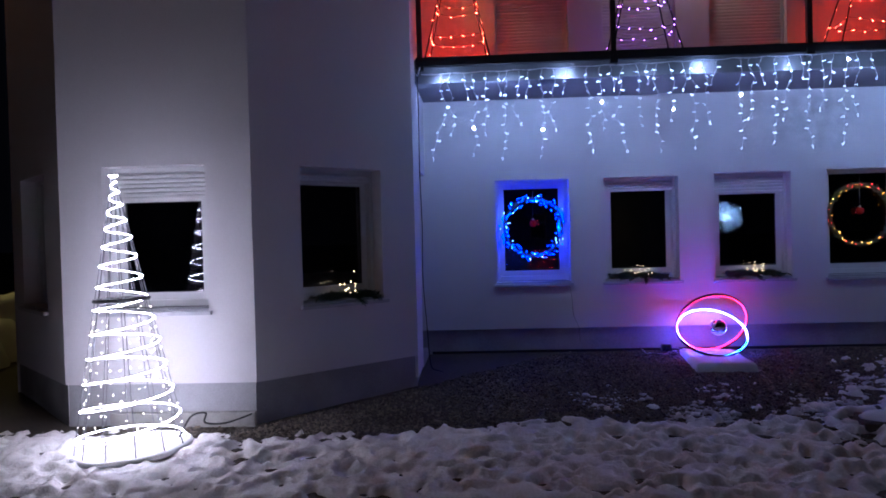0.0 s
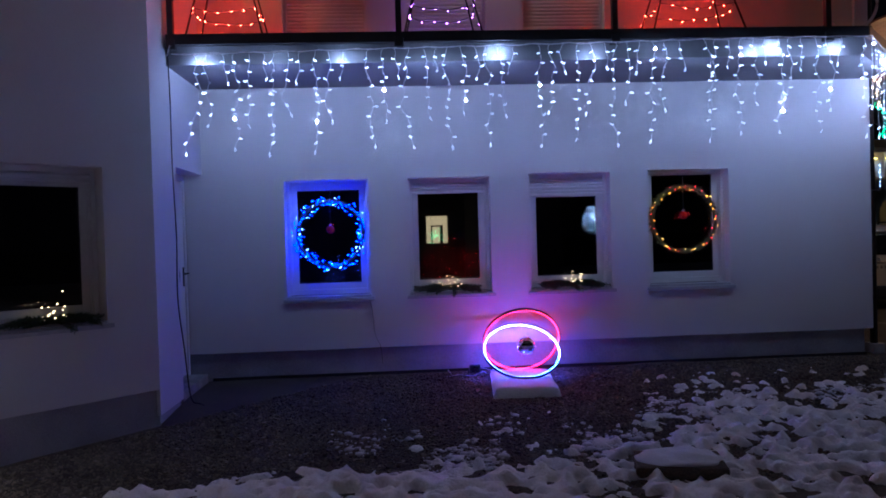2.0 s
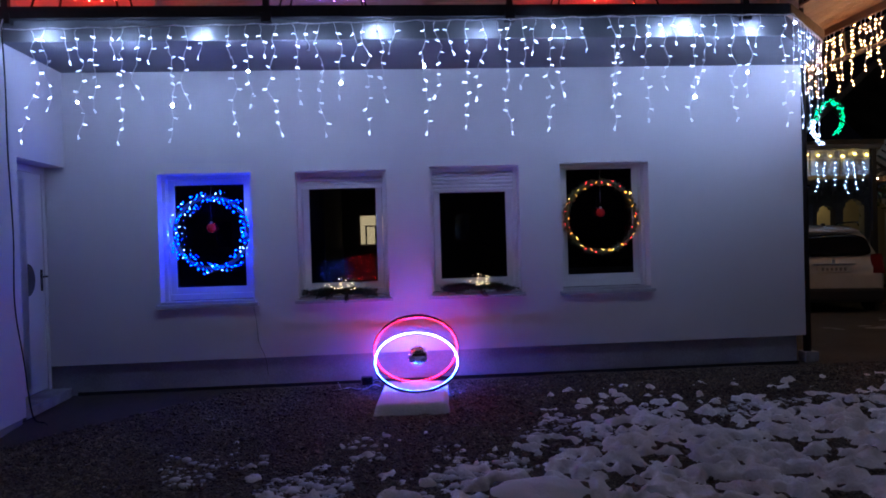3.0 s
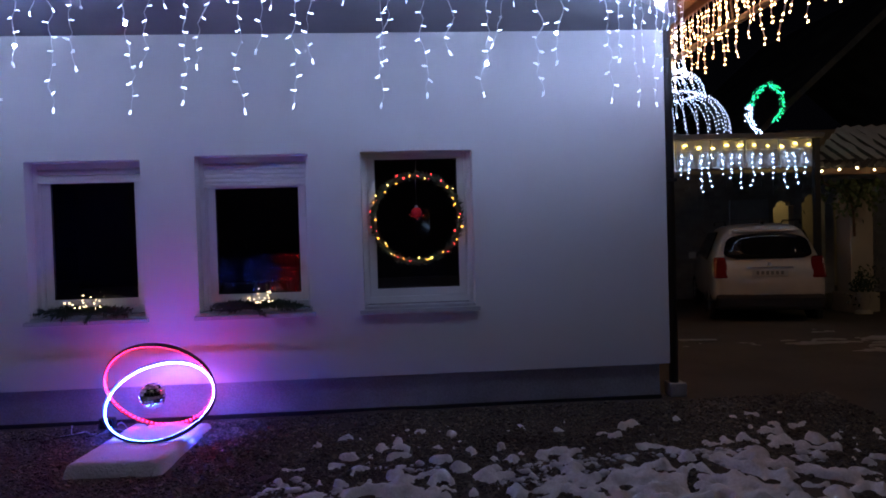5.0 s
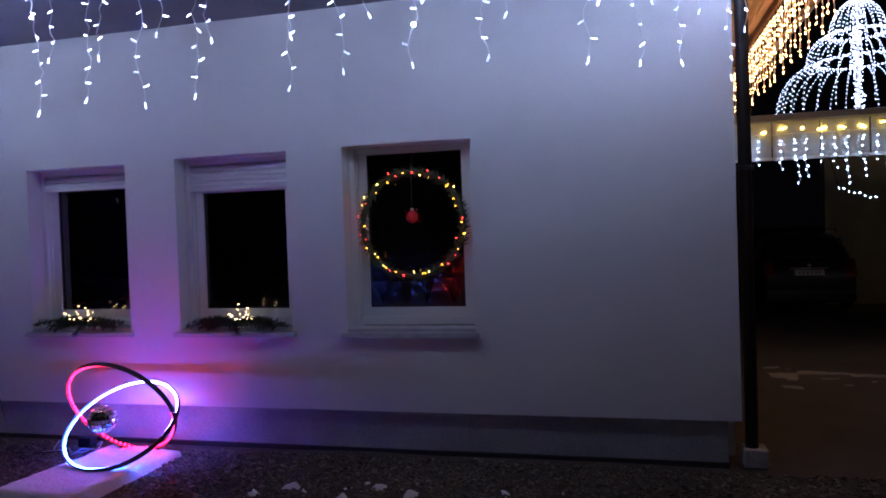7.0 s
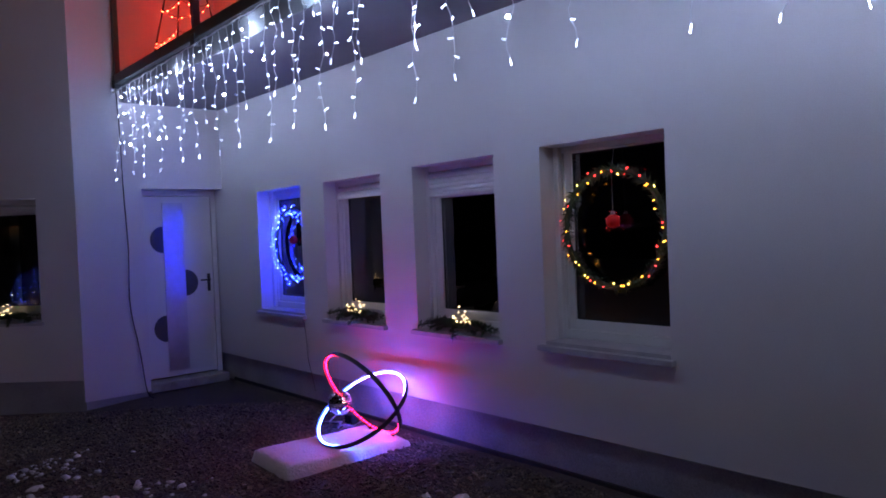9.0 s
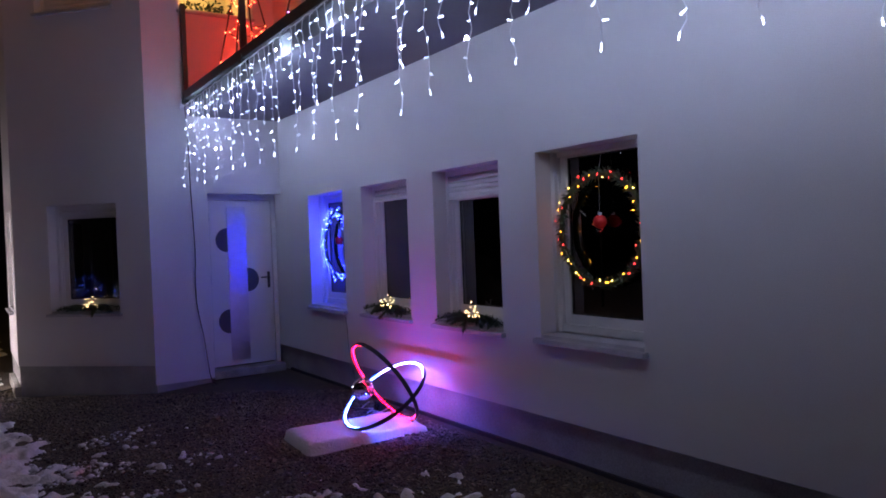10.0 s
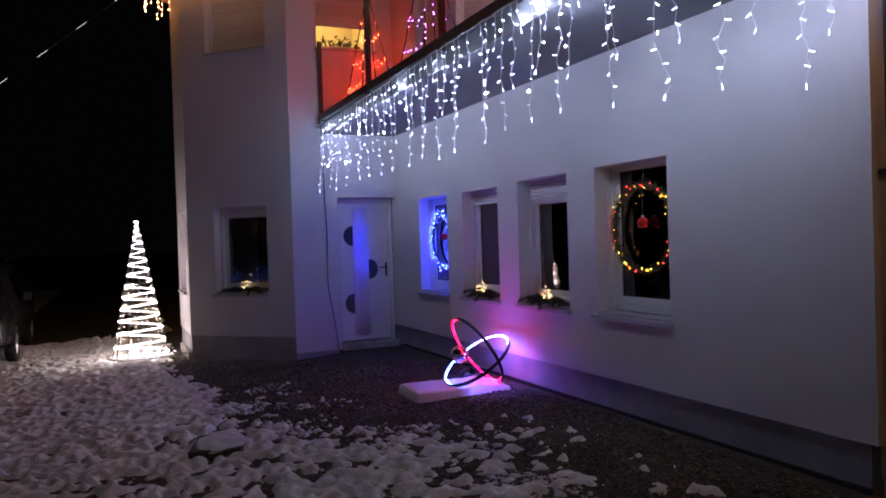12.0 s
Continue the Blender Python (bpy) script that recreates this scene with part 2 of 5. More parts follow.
def wall(name, P, d, s0, s1, z0, z1, thick, openings, mat, label):
    """A wall with openings that go through it; its outer face lies on the line P + s d, the wall to the left of d."""
    S = sorted({s0, s1, *[o[0] for o in openings], *[o[1] for o in openings]})
    Z = sorted({z0, z1, *[o[2] for o in openings], *[o[3] for o in openings]})

    def solid(i, k):
        if not (0 <= i < len(S) - 1 and 0 <= k < len(Z) - 1):
            return False
        s, z = (S[i] + S[i + 1]) / 2, (Z[k] + Z[k + 1]) / 2
        return not any(o[0] < s < o[1] and o[2] < z < o[3] for o in openings)

    bm = bmesh.new()
    made = {}

    def v(i, t, k):
        key = (i, t, k)
        if key not in made:
            made[key] = bm.verts.new((S[i], t * thick, Z[k]))
        return made[key]

    for i in range(len(S) - 1):
        for k in range(len(Z) - 1):
            if not solid(i, k):
                continue
            bm.faces.new((v(i, 0, k), v(i + 1, 0, k), v(i + 1, 0, k + 1), v(i, 0, k + 1)))
            bm.faces.new((v(i, 1, k), v(i, 1, k + 1), v(i + 1, 1, k + 1), v(i + 1, 1, k)))
            if not solid(i - 1, k):
                bm.faces.new((v(i, 0, k), v(i, 0, k + 1), v(i, 1, k + 1), v(i, 1, k)))
            if not solid(i + 1, k):
                bm.faces.new((v(i + 1, 0, k), v(i + 1, 1, k), v(i + 1, 1, k + 1), v(i + 1, 0, k + 1)))
            if not solid(i, k - 1):
                bm.faces.new((v(i, 0, k), v(i, 1, k), v(i + 1, 1, k), v(i + 1, 0, k)))
            if not solid(i, k + 1):
                bm.faces.new((v(i, 0, k + 1), v(i + 1, 0, k + 1), v(i + 1, 1, k + 1), v(i, 1, k + 1)))
    bmesh.ops.recalc_face_normals(bm, faces=bm.faces)
    ob = part(name, bm, mat)
    ob.matrix_basis = local(P, d)
    return tagged(ob, label, "wall", kind="structure")


# ---- the ground ----
def ground_z(x, y):
    """Height of the bare ground: it falls gently from the house to the street."""
    y = np.asarray(y, float)
    return np.where(y > 9.4, -0.02 - 0.033 * np.minimum(y - 9.4, 9.0), np.where(y > 4.6, -0.02 - 0.0408 * (9.4 - y), -0.216 - 0.012 * (4.6 - np.maximum(y, -20))))


def sheet(name, xs, ys, heights, mat, smooth=True):
    nx, ny = len(xs), len(ys)
    X, Y = np.meshgrid(xs, ys, indexing="ij")
    co = np.stack([X, Y, heights], -1).reshape(-1, 3)
    idx = np.arange(nx * ny).reshape(nx, ny)
    quads = np.stack([idx[:-1, :-1], idx[1:, :-1], idx[1:, 1:], idx[:-1, 1:]], -1).reshape(-1, 4)
    me = bpy.data.meshes.new(name)
    me.from_pydata(co.tolist(), [], quads.tolist())
    me.polygons.foreach_set("use_smooth", [smooth] * len(me.polygons))
    me.materials.append(mat)
    return new(name, me)


def value_noise(X, Y, scale, seed):
    """Smooth noise from -1 to 1 on a grid of points."""
    rng = np.random.default_rng(seed)
    table = rng.uniform(-1, 1, (256, 256))
    u, v = X / scale, Y / scale
    iu, iv = np.floor(u).astype(int), np.floor(v).astype(int)
    fu, fv = u - iu, v - iv
    fu, fv = fu * fu * (3 - 2 * fu), fv * fv * (3 - 2 * fv)
    g = lambda a, b: table[a % 256, b % 256]
    return (g(iu, iv) * (1 - fu) + g(iu + 1, iv) * fu) * (1 - fv) + (g(iu, iv + 1) * (1 - fu) + g(iu + 1, iv + 1) * fu) * fv


def axis(*stretches):
    out = []
    for a, b, n in stretches:
        out += list(np.linspace(a, b, n, endpoint=False))
    return np.array(out + [stretches[-1][1]])


gx = axis((-400, -60, 8), (-60, -12, 16), (-12, 16, 140), (16, 60, 16), (60, 400, 8))
gy = axis((-400, -60, 8), (-60, -6, 18), (-6, 22, 140), (22, 60, 14), (60, 400, 8))
GX, GY = np.meshgrid(gx, gy, indexing="ij")
near = (np.abs(GX) < 20) & (np.abs(GY) < 25)
gz = ground_z(GX, GY) + near * (0.008 * value_noise(GX, GY, 0.6, 1) + 0.01 * value_noise(GX, GY, 2.1, 2))
tagged(sheet("ground", gx, gy, gz, M_GRAVEL), "dark wet gravel ground round the house", "ground", kind="structure")

EDGE_X = [-8.0, -5.2, -4.0, -3.0, -2.2, -1.4, 0.5, 1.9, 2.9, 3.5, 4.4, 5.4, 6.4, 7.0, 9.5]
EDGE_Y = [6.2, 6.2, 6.25, 6.15, 6.02, 6.10, 6.42, 6.38, 6.55, 7.05, 7.55, 7.75, 7.85, 7.85, 7.0]


def snow_cover(X, Y):
    """How surely snow lies at a place: above nought there is some."""
    wild = np.clip((X - 1.0) / 3.0, 0, 1) * np.clip((Y - 2.5) / 2.0, 0, 1)
    far = (np.interp(X, EDGE_X, EDGE_Y) - Y) / (0.22 + 0.55 * wild)
    rough = 0.34 * value_noise(X, Y, 0.36, 11) + 0.46 * value_noise(X, Y, 0.14, 12) + 0.62 * value_noise(X, Y, 0.066, 15) - 0.06 + 0.16 * wild
    c = np.clip(far, -3.2, 2.2 - 1.65 * wild) + rough * (1.0 + 1.5 * wild)
    melt = np.exp(-(((X + 0.6) / 1.1) ** 2 + ((Y - 8.2) / 1.0) ** 2))
    strays = np.clip(value_noise(X, Y, 0.31, 21) + 0.55 * value_noise(X, Y, 0.11, 22) - 1.02 + 0.12 * wild - melt, -1, 1)
    strays = np.where((Y < 7.75) & (X > -0.2) & (X < 6.4), np.minimum(strays * 3, 0.3), -1)
    return np.maximum(c, strays)


def snow_sheet(name, xs, ys, dents, seed, label):
    X, Y = np.meshgrid(xs, ys, indexing="ij")
    c = snow_cover(X, Y)
    body = np.clip(c / 1.3, 0, 1) ** 0.9
    h = body * (0.046 + 0.010 * value_noise(X, Y, 0.24, 31) + 0.011 * value_noise(X, Y, 0.12, 32) + 0.011 * value_noise(X, Y, 0.058, 33))
    rng = np.random.default_rng(seed)
    step = xs[1] - xs[0]
    for _ in range(dents):
        px, py = rng.uniform(xs[0], xs[-1]), rng.uniform(ys[0], ys[-1])
        ang, a = rng.uniform(0, math.pi), rng.uniform(0.03, 0.062) if rng.random() < 0.8 else rng.uniform(0.07, 0.12)
        b, deep = a * rng.uniform(0.45, 0.8), rng.uniform(0.02, 0.055)
        i0, i1 = int((px - xs[0] - 0.3) / step), int((px - xs[0] + 0.3) / step)
        j0, j1 = int((py - ys[0] - 0.3) / step), int((py - ys[0] + 0.3) / step)
        sl = (slice(max(i0, 0), max(i1, 0)), slice(max(j0, 0), max(j1, 0)))
        dx, dy = X[sl] - px, Y[sl] - py
        u, v = dx * math.cos(ang) + dy * math.sin(ang), -dx * math.sin(ang) + dy * math.cos(ang)
        q = (u / a) ** 2 + (v / b) ** 2
        h[sl] += -deep * np.exp(-q * q) + 0.25 * deep * np.exp(-((np.sqrt(q) - 1.5) / 0.35) ** 2)
    soft = h.copy()
    soft[1:-1, 1:-1] = (4 * h[1:-1, 1:-1] + 2 * (h[:-2, 1:-1] + h[2:, 1:-1] + h[1:-1, :-2] + h[1:-1, 2:]) + h[:-2, :-2] + h[2:, 2:] + h[:-2, 2:] + h[2:, :-2]) / 16
    h = np.where(c > 0, np.maximum(soft, -0.014), -0.03)
    # it keeps clear of the house
    clear = (Y > 6.36) & (X < -2.0) | (Y - X > 8.55) & (Y > 6.3)
    h = np.where(clear, -0.05, h)
    ob = sheet(name, xs, ys, ground_z(X, Y) + h, M_SNOW)
    return tagged(ob, label, "snow", kind="stuff")


snow_sheet("trampled_snow", np.arange(-6.5, 12.2, 0.021), np.arange(3.4, 8.9, 0.021), 11000, 5, "trampled lumpy snow with footprints over the gravel")
snow_sheet("snow_field", np.arange(-30, 30, 0.22), np.arange(-24, 3.45, 0.22), 300, 6, "old trodden snow over the yard")

# the road past the far corner of the house, with a ploughed ridge of snow
road = tagged(part("road", boxed((-30, 3.9, -0.5), (-6.6, 5.9, -0.195)), M_ASPHALT), "wet dark asphalt road past the house", "road", kind="structure")


def lump_ridge(name, points, width, height, label, mat):
    bm = bmesh.new()
    rng = random.Random(name)
    for (x, y) in points:
        r = bmesh.ops.create_icosphere(bm, subdivisions=2, radius=1.0, matrix=Matrix.Translation((x, y, float(ground_z(x, y)))) @ Matrix.Diagonal((width * rng.uniform(0.7, 1.3), width * rng.uniform(0.6, 1.1), height * rng.uniform(0.6, 1.3), 1)))
        for v in r["verts"]:
            v.co += 0.18 * height * noise.noise_vector(v.co * 6)
    return tagged(part(name, bm, mat, smooth=True), label, "snow", kind="stuff")


lump_ridge("snow_ridge", [(-6.4 - 0.45 * i, 6.1 + 0.05 * math.sin(i)) for i in range(40)], 0.4, 0.13, "ploughed ridge of snow along the road", M_SNOW)
lump_ridge("snow_bank", [(-7.2 - 0.7 * (i % 5), 9.0 + 0.8 * (i // 5)) for i in range(20)], 0.9, 0.75, "heaped snow bank lit by a yellow lamp", M_SNOW_CLEAN)

# ---- the house ----
R2 = math.sqrt(0.5)
FACES = {
    "main": ((0.0, 9.40), (1.0, 0.0)),
    "side": ((-0.94, 0.0), (0.0, 1.0)),
    "slant": ((-2.27, 6.434), (R2, R2)),
    "front": ((0.0, 6.434), (1.0, 0.0)),
    "far_slant": ((-5.36, 7.764), (R2, -R2)),
}
W_MAIN = [(-0.045, 0.895, 0.86, 2.19), (1.338, 2.270, 0.86, 2.19), (2.718, 3.663, 0.86, 2.21), (4.103, 5.063, 0.86, 2.215)]
W_UP = [(0.0, 0.93, 3.62, 5.7), (1.35, 2.28, 3.62, 5.7), (2.70, 3.65, 3.62, 5.7)]
W_SLANT, W_SLANT_UP = (0.50, 1.443, 0.87, 2.19), (0.45, 1.51, 4.53, 5.75)
W_FRONT = (-3.633, -2.685, 0.88, 2.195)
W_FAR = (0.44, 1.38, 0.87, 2.19)
W_SIDE_UP = (8.2, 9.12, 4.50, 5.6)
DOOR = (8.455, 9.40, 0.07, 2.28)
TOP = 6.3
wall("wall_main", *FACES["main"], -1.30, 6.78, 0.29, TOP, 0.36, W_MAIN + W_UP, M_STUCCO, "white rough stucco house wall")
wall("wall_side", *FACES["side"], 7.764, 9.40, 0.24, TOP, 0.30, [(DOOR[0], DOOR[1] + 0.001, 0.0, DOOR[3]), W_SIDE_UP], M_STUCCO, "white stucco side of the bay with the entrance")
wall("wall_slant", *FACES["slant"], 0.0, 1.88, 0.235, TOP, 0.30, [W_SLANT, W_SLANT_UP], M_STUCCO, "white stucco slanted face of the bay")
wall("wall_front", *FACES["front"], -4.03, -2.27, 0.235, TOP, 0.30, [W_FRONT], M_STUCCO, "white stucco front face of the bay")
wall("wall_far_slant", *FACES["far_slant"], 0.0, 1.88, 0.235, TOP, 0.30, [W_FAR], M_STUCCO, "white stucco far slanted face of the bay")
wall("wall_west", (-5.36, 16.0), (0.0, -1.0), 0.0, 8.236, -0.3, TOP, 0.30, [], M_STUCCO, "plain stucco wall of the house")
wall("wall_east", (6.78, 9.76), (0.0, 1.0), 0.0, 6.24, -0.3, TOP, 0.30, [], M_STUCCO, "plain stucco wall along the lane")
wall("wall_back", (6.78, 16.0), (-1.0, 0.0), 0.0, 12.14, -0.3, TOP, 0.30, [], M_STUCCO, "plain back wall of the house")

# plinths a little behind the wall's face
for nm, key, s0, s1, ztop in (("plinth_main", "main", -1.30, 6.70, 0.29), ("plinth_side", "side", 7.78, DOOR[0] - 0.02, 0.24), ("plinth_slant", "slant", -0.0, 1.885, 0.235), ("plinth_front", "front", -4.02, -2.28, 0.235), ("plinth_far_slant", "far_slant", 0.0, 1.88, 0.235)):
    set_back = 0.05 if key == "main" else 0.022
    ob = part(nm, boxed((s0, set_back, -0.5), (s1, 0.34, ztop - 0.002)), M_PLINTH)
    ob.matrix_basis = local(*FACES[key])
    tagged(ob, "grey rendered plinth of the house", "plinth", kind="structure")
# the dark gap under the plinth, its shade made as a black strip
tagged(part("base_shadow_strip", boxed((-0.9, 9.425, -0.3), (6.705, 9.449, 0.008)), M_RUBBER), "black strip standing for the shaded gap below the plinth", "trim", kind="structure")
ob = part("footing", boxed((-3.6, -0.05, -0.5), (-2.28, 0.02, -0.02), 0.01), M_CONCRETE)
ob.matrix_basis = local(*FACES["front"])
tagged(ob, "rough concrete footing below the plinth", "footing", kind="structure")

roof = bmesh.new()
prism(roof, [(-6.2, 16.6), (-6.2, 7.4), (-4.4, 5.7), (-1.9, 5.7), (-0.2, 7.5), (6.0, 7.9), (7.9, 9.6), (7.9, 16.6)], TOP, TOP + 0.25)
tagged(part("roof", roof, M_WOOD), "dark boarded eaves of the roof", "roof", kind="structure")

# rooms behind the panes; their near-black colour stands for the lack of light
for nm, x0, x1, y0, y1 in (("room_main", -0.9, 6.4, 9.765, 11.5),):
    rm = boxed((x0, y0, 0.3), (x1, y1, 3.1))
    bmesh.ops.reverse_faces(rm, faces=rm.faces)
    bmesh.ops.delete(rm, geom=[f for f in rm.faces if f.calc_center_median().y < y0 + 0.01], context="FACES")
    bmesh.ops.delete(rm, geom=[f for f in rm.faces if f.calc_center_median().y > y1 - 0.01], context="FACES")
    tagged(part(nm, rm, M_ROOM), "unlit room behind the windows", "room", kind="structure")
wall("wall_room_back", (0.0, 11.5), (1.0, 0.0), -0.9, 6.4, 0.3, 3.1, 0.1, [(1.45, 2.55, 0.3, 2.4)], M_ROOM, "inner wall coloured near-black as unlit, with an open doorway")
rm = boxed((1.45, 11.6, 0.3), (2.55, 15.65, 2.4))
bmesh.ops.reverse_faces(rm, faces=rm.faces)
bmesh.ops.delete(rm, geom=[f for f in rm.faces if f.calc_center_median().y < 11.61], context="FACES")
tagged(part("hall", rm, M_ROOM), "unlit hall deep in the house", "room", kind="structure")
inner = thing("inner_window", "lit yellow inner window at the end of the hall", "window", (1.99, 15.60, 1.66), kind="structure")
part("pane", boxed((-0.21, 0.02, -0.27), (0.21, 0.03, 0.27)), G_ROOMLIGHT, inner, "pane lit from the room beyond")
bm = bmesh.new()
for lo, hi in (((-0.25, -0.31), (-0.21, 0.31)), ((0.21, -0.31), (0.25, 0.31)), ((-0.21, 0.27), (0.21, 0.31)), ((-0.21, -0.31), (0.21, -0.27)), ((-0.12, 0.06), (0.12, 0.085)), ((-0.12, -0.27), (-0.09, 0.06)), ((0.06, -0.27), (0.12, 0.06))):
    box(bm, (lo[0], -0.01, lo[1]), (hi[0], 0.019, hi[1]), 0.003)
part("frame", bm, M_WOOD, inner)
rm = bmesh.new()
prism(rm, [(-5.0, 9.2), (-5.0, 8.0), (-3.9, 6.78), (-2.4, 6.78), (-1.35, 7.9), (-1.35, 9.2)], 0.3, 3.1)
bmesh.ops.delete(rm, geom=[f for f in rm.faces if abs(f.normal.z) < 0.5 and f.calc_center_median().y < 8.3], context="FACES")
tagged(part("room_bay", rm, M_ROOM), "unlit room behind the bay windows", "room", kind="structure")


def window(name, key, op, glass_top, slats, label, reveal=0.18, frame_mat=M_PVC, sill=True):
    """A casement window with guide rails and the lower end of a roller shutter."""
    s0, s1, z0, z1 = op
    w = thing(name, label, "window", kind="structure")
    w.matrix_basis = local(*FACES[key])
    zb = z0 + 0.035
    f = bmesh.new()
    box(f, (s0, reveal, zb), (s0 + 0.05, reveal + 0.07, z1), 0.004)
    box(f, (s1 - 0.05, reveal, zb), (s1, reveal + 0.07, z1), 0.004)
    box(f, (s0 + 0.05, reveal, zb), (s1 - 0.05, reveal + 0.07, zb + 0.06), 0.004)
    box(f, (s0 + 0.05, reveal, z1 - 0.04), (s1 - 0.05, reveal + 0.07, z1), 0.004)
    part("window_frame", f, frame_mat, w)
    sash = bmesh.new()
    a0, a1, c0, c1 = s0 + 0.052, s1 - 0.052, zb + 0.062, z1 - 0.042
    g0, g1, gb, gt = s0 + 0.115, s1 - 0.115, z0 + 0.165, glass_top
    for lo, hi in (((a0, c0), (g0, c1)), ((g1, c0), (a1, c1)), ((g0, c0), (g1, gb)), ((g0, gt), (g1, c1))):
        box(sash, (lo[0], reveal + 0.016, lo[1]), (hi[0], reveal + 0.066, hi[1]), 0.003)
    part("sash", sash, frame_mat, w)
    pane = part("pane", boxed((g0, reveal + 0.04, gb), (g1, reveal + 0.046, gt)), M_GLASS, w)
    pane.visible_shadow = False
    seal = bmesh.new()
    for lo, hi in (((g0, gb), (g0 + 0.008, gt)), ((g1 - 0.008, gb), (g1, gt)), ((g0, gb), (g1, gb + 0.008)), ((g0, gt - 0.008), (g1, gt))):
        box(seal, (lo[0], reveal + 0.03, lo[1]), (hi[0], reveal + 0.039, hi[1]))
    part("seal", seal, M_RUBBER, w)
    for a, b in ((s0 + 0.002, s0 + 0.042), (s1 - 0.042, s1 - 0.002)):
        part("guide_rail", boxed((a, reveal - 0.04, zb), (b, reveal - 0.002, z1 - 0.002), 0.005), frame_mat, w)
    if slats:
        sh = part("shutter", boxed((s0 + 0.03, reveal - 0.034, z1 - 0.05), (s1 - 0.03, reveal - 0.008, z1 - 0.001), 0.004), M_SHUTTER, w)
        n = int(slats / 0.042)
        bm = bmesh.new()
        bmesh.ops.create_cone(bm, cap_ends=True, segments=10, radius1=0.0205, radius2=0.0205, depth=s1 - s0 - 0.08, matrix=Matrix.Diagonal((1, 0.75, 1, 1)) @ Matrix.Rotation(math.pi / 2, 4, "Y"))
        me = mesh_of("slat", bm, M_SHUTTER)
        for i in range(n):
            share("slat", me, sh, Matrix.Translation(((s0 + s1) / 2, reveal - 0.02, z1 - 0.06 - 0.041 * (i + 0.5))))
        zz = z1 - 0.06 - 0.041 * n
        part("end_rail", boxed((s0 + 0.03, reveal - 0.036, zz - 0.03), (s1 - 0.03, reveal - 0.004, zz), 0.006), frame_mat, w)
    if sill:
        b = bmesh.new()
        box(b, (s0 - 0.035, -0.055, z0 - 0.03), (s1 + 0.035, -0.003, z0 + 0.006), 0.005)
        box(b, (s0 + 0.001, -0.003, z0 - 0.012), (s1 - 0.001, reveal + 0.01, z0 + 0.03), 0.003)
        part("window_sill", b, M_SILL, w)
    return w


window("window_1", "main", W_MAIN[0], 2.09, 0.0, "white window with a blue light wreath before it")
window("window_2", "main", W_MAIN[1], 2.035, 0.085, "white window with the roller shutter drawn up")
window("window_3", "main", W_MAIN[2], 1.945, 0.18, "white window with the roller shutter let down a little")
window("window_4", "main", W_MAIN[3], 2.165, 0.0, "white window with a garland wreath before it")
window("window_5", "slant", W_SLANT, 2.03, 0.06, "white bay window with fir twigs on the sill")
window("window_6", "front", W_FRONT, 1.88, 0.24, "white bay window with a lowered roller shutter")
window("window_7", "far_slant", W_FAR, 2.08, 0.0, "dark window on the far face of the bay")


def shuttered(name, key, op, depth, gap, label):
    """An upper window closed by a roller shutter, down to gap above the sill."""
    s0, s1, z0, z1 = op
    w = thing(name, label, "window", kind="structure")
    w.matrix_basis = local(*FACES[key])
    bm = bmesh.new()
    pitch = 0.042
    bmesh.ops.create_cone(bm, cap_ends=True, segments=8, radius1=pitch / 2, radius2=pitch / 2, depth=s1 - s0 - 0.05, matrix=Matrix.Diagonal((1, 0.4, 1, 1)) @ Matrix.Rotation(math.pi / 2, 4, "Y"))
    me = mesh_of("slat", bm, M_SHUTTER_UP)
    sh = part("shutter", boxed((s0 + 0.02, depth + 0.012, z0 + gap + 0.01), (s1 - 0.02, depth + 0.03, z1 - 0.001)), M_SHUTTER_UP, w)
    z = z0 + gap + pitch / 2
    while z < z1 - 0.02:
        share("slat", me, sh, Matrix.Translation(((s0 + s1) / 2, depth, z)))
        z += pitch - 0.001
    for a, b in ((s0 + 0.001, s0 + 0.035), (s1 - 0.035, s1 - 0.001)):
        part("guide_rail", boxed((a, depth - 0.02, z0 + 0.01), (b, depth + 0.04, z1 - 0.002), 0.004), M_PVC, w)
    part("window_sill", boxed((s0 - 0.02, -0.04, z0 - 0.025), (s1 + 0.02, depth + 0.03, z0 + 0.008), 0.004), M_SILL, w)
    return w


for i, op in enumerate(W_UP):
    shuttered("window_%d" % (8 + i), "main", op, 0.10, 0.0, "balcony window closed by a grey roller shutter")
shuttered("window_11", "slant", W_SLANT_UP, 0.14, 0.0, "upper bay window closed by a roller shutter")
shuttered("window_12", "side", W_SIDE_UP, 0.10, 0.36, "lit window over the balcony with a half-closed shutter")
bm = boxed((-2.6, 8.0, 4.2), (-1.25, 9.3, 5.7))
bmesh.ops.reverse_faces(bm, faces=bm.faces)
bmesh.ops.delete(bm, geom=[f for f in bm.faces if f.calc_center_median().x > -1.26], context="FACES")
tagged(part("lit_room", bm, M_CREAM), "warm lit room behind the upper window", "room", kind="structure")
lamp("room_light", "POINT", (-1.9, 8.6, 5.2), 26, (1.0, 0.72, 0.28), 0.08)
planter = thing("window_plants", "dark green potted plants in the lit window", "plants")
planter.matrix_basis = local(*FACES["side"])
rng = random.Random(3)
part("trough", boxed((8.30, 0.14, 4.52), (9.02, 0.24, 4.58), 0.01), M_PVC, planter)
bm = bmesh.new()
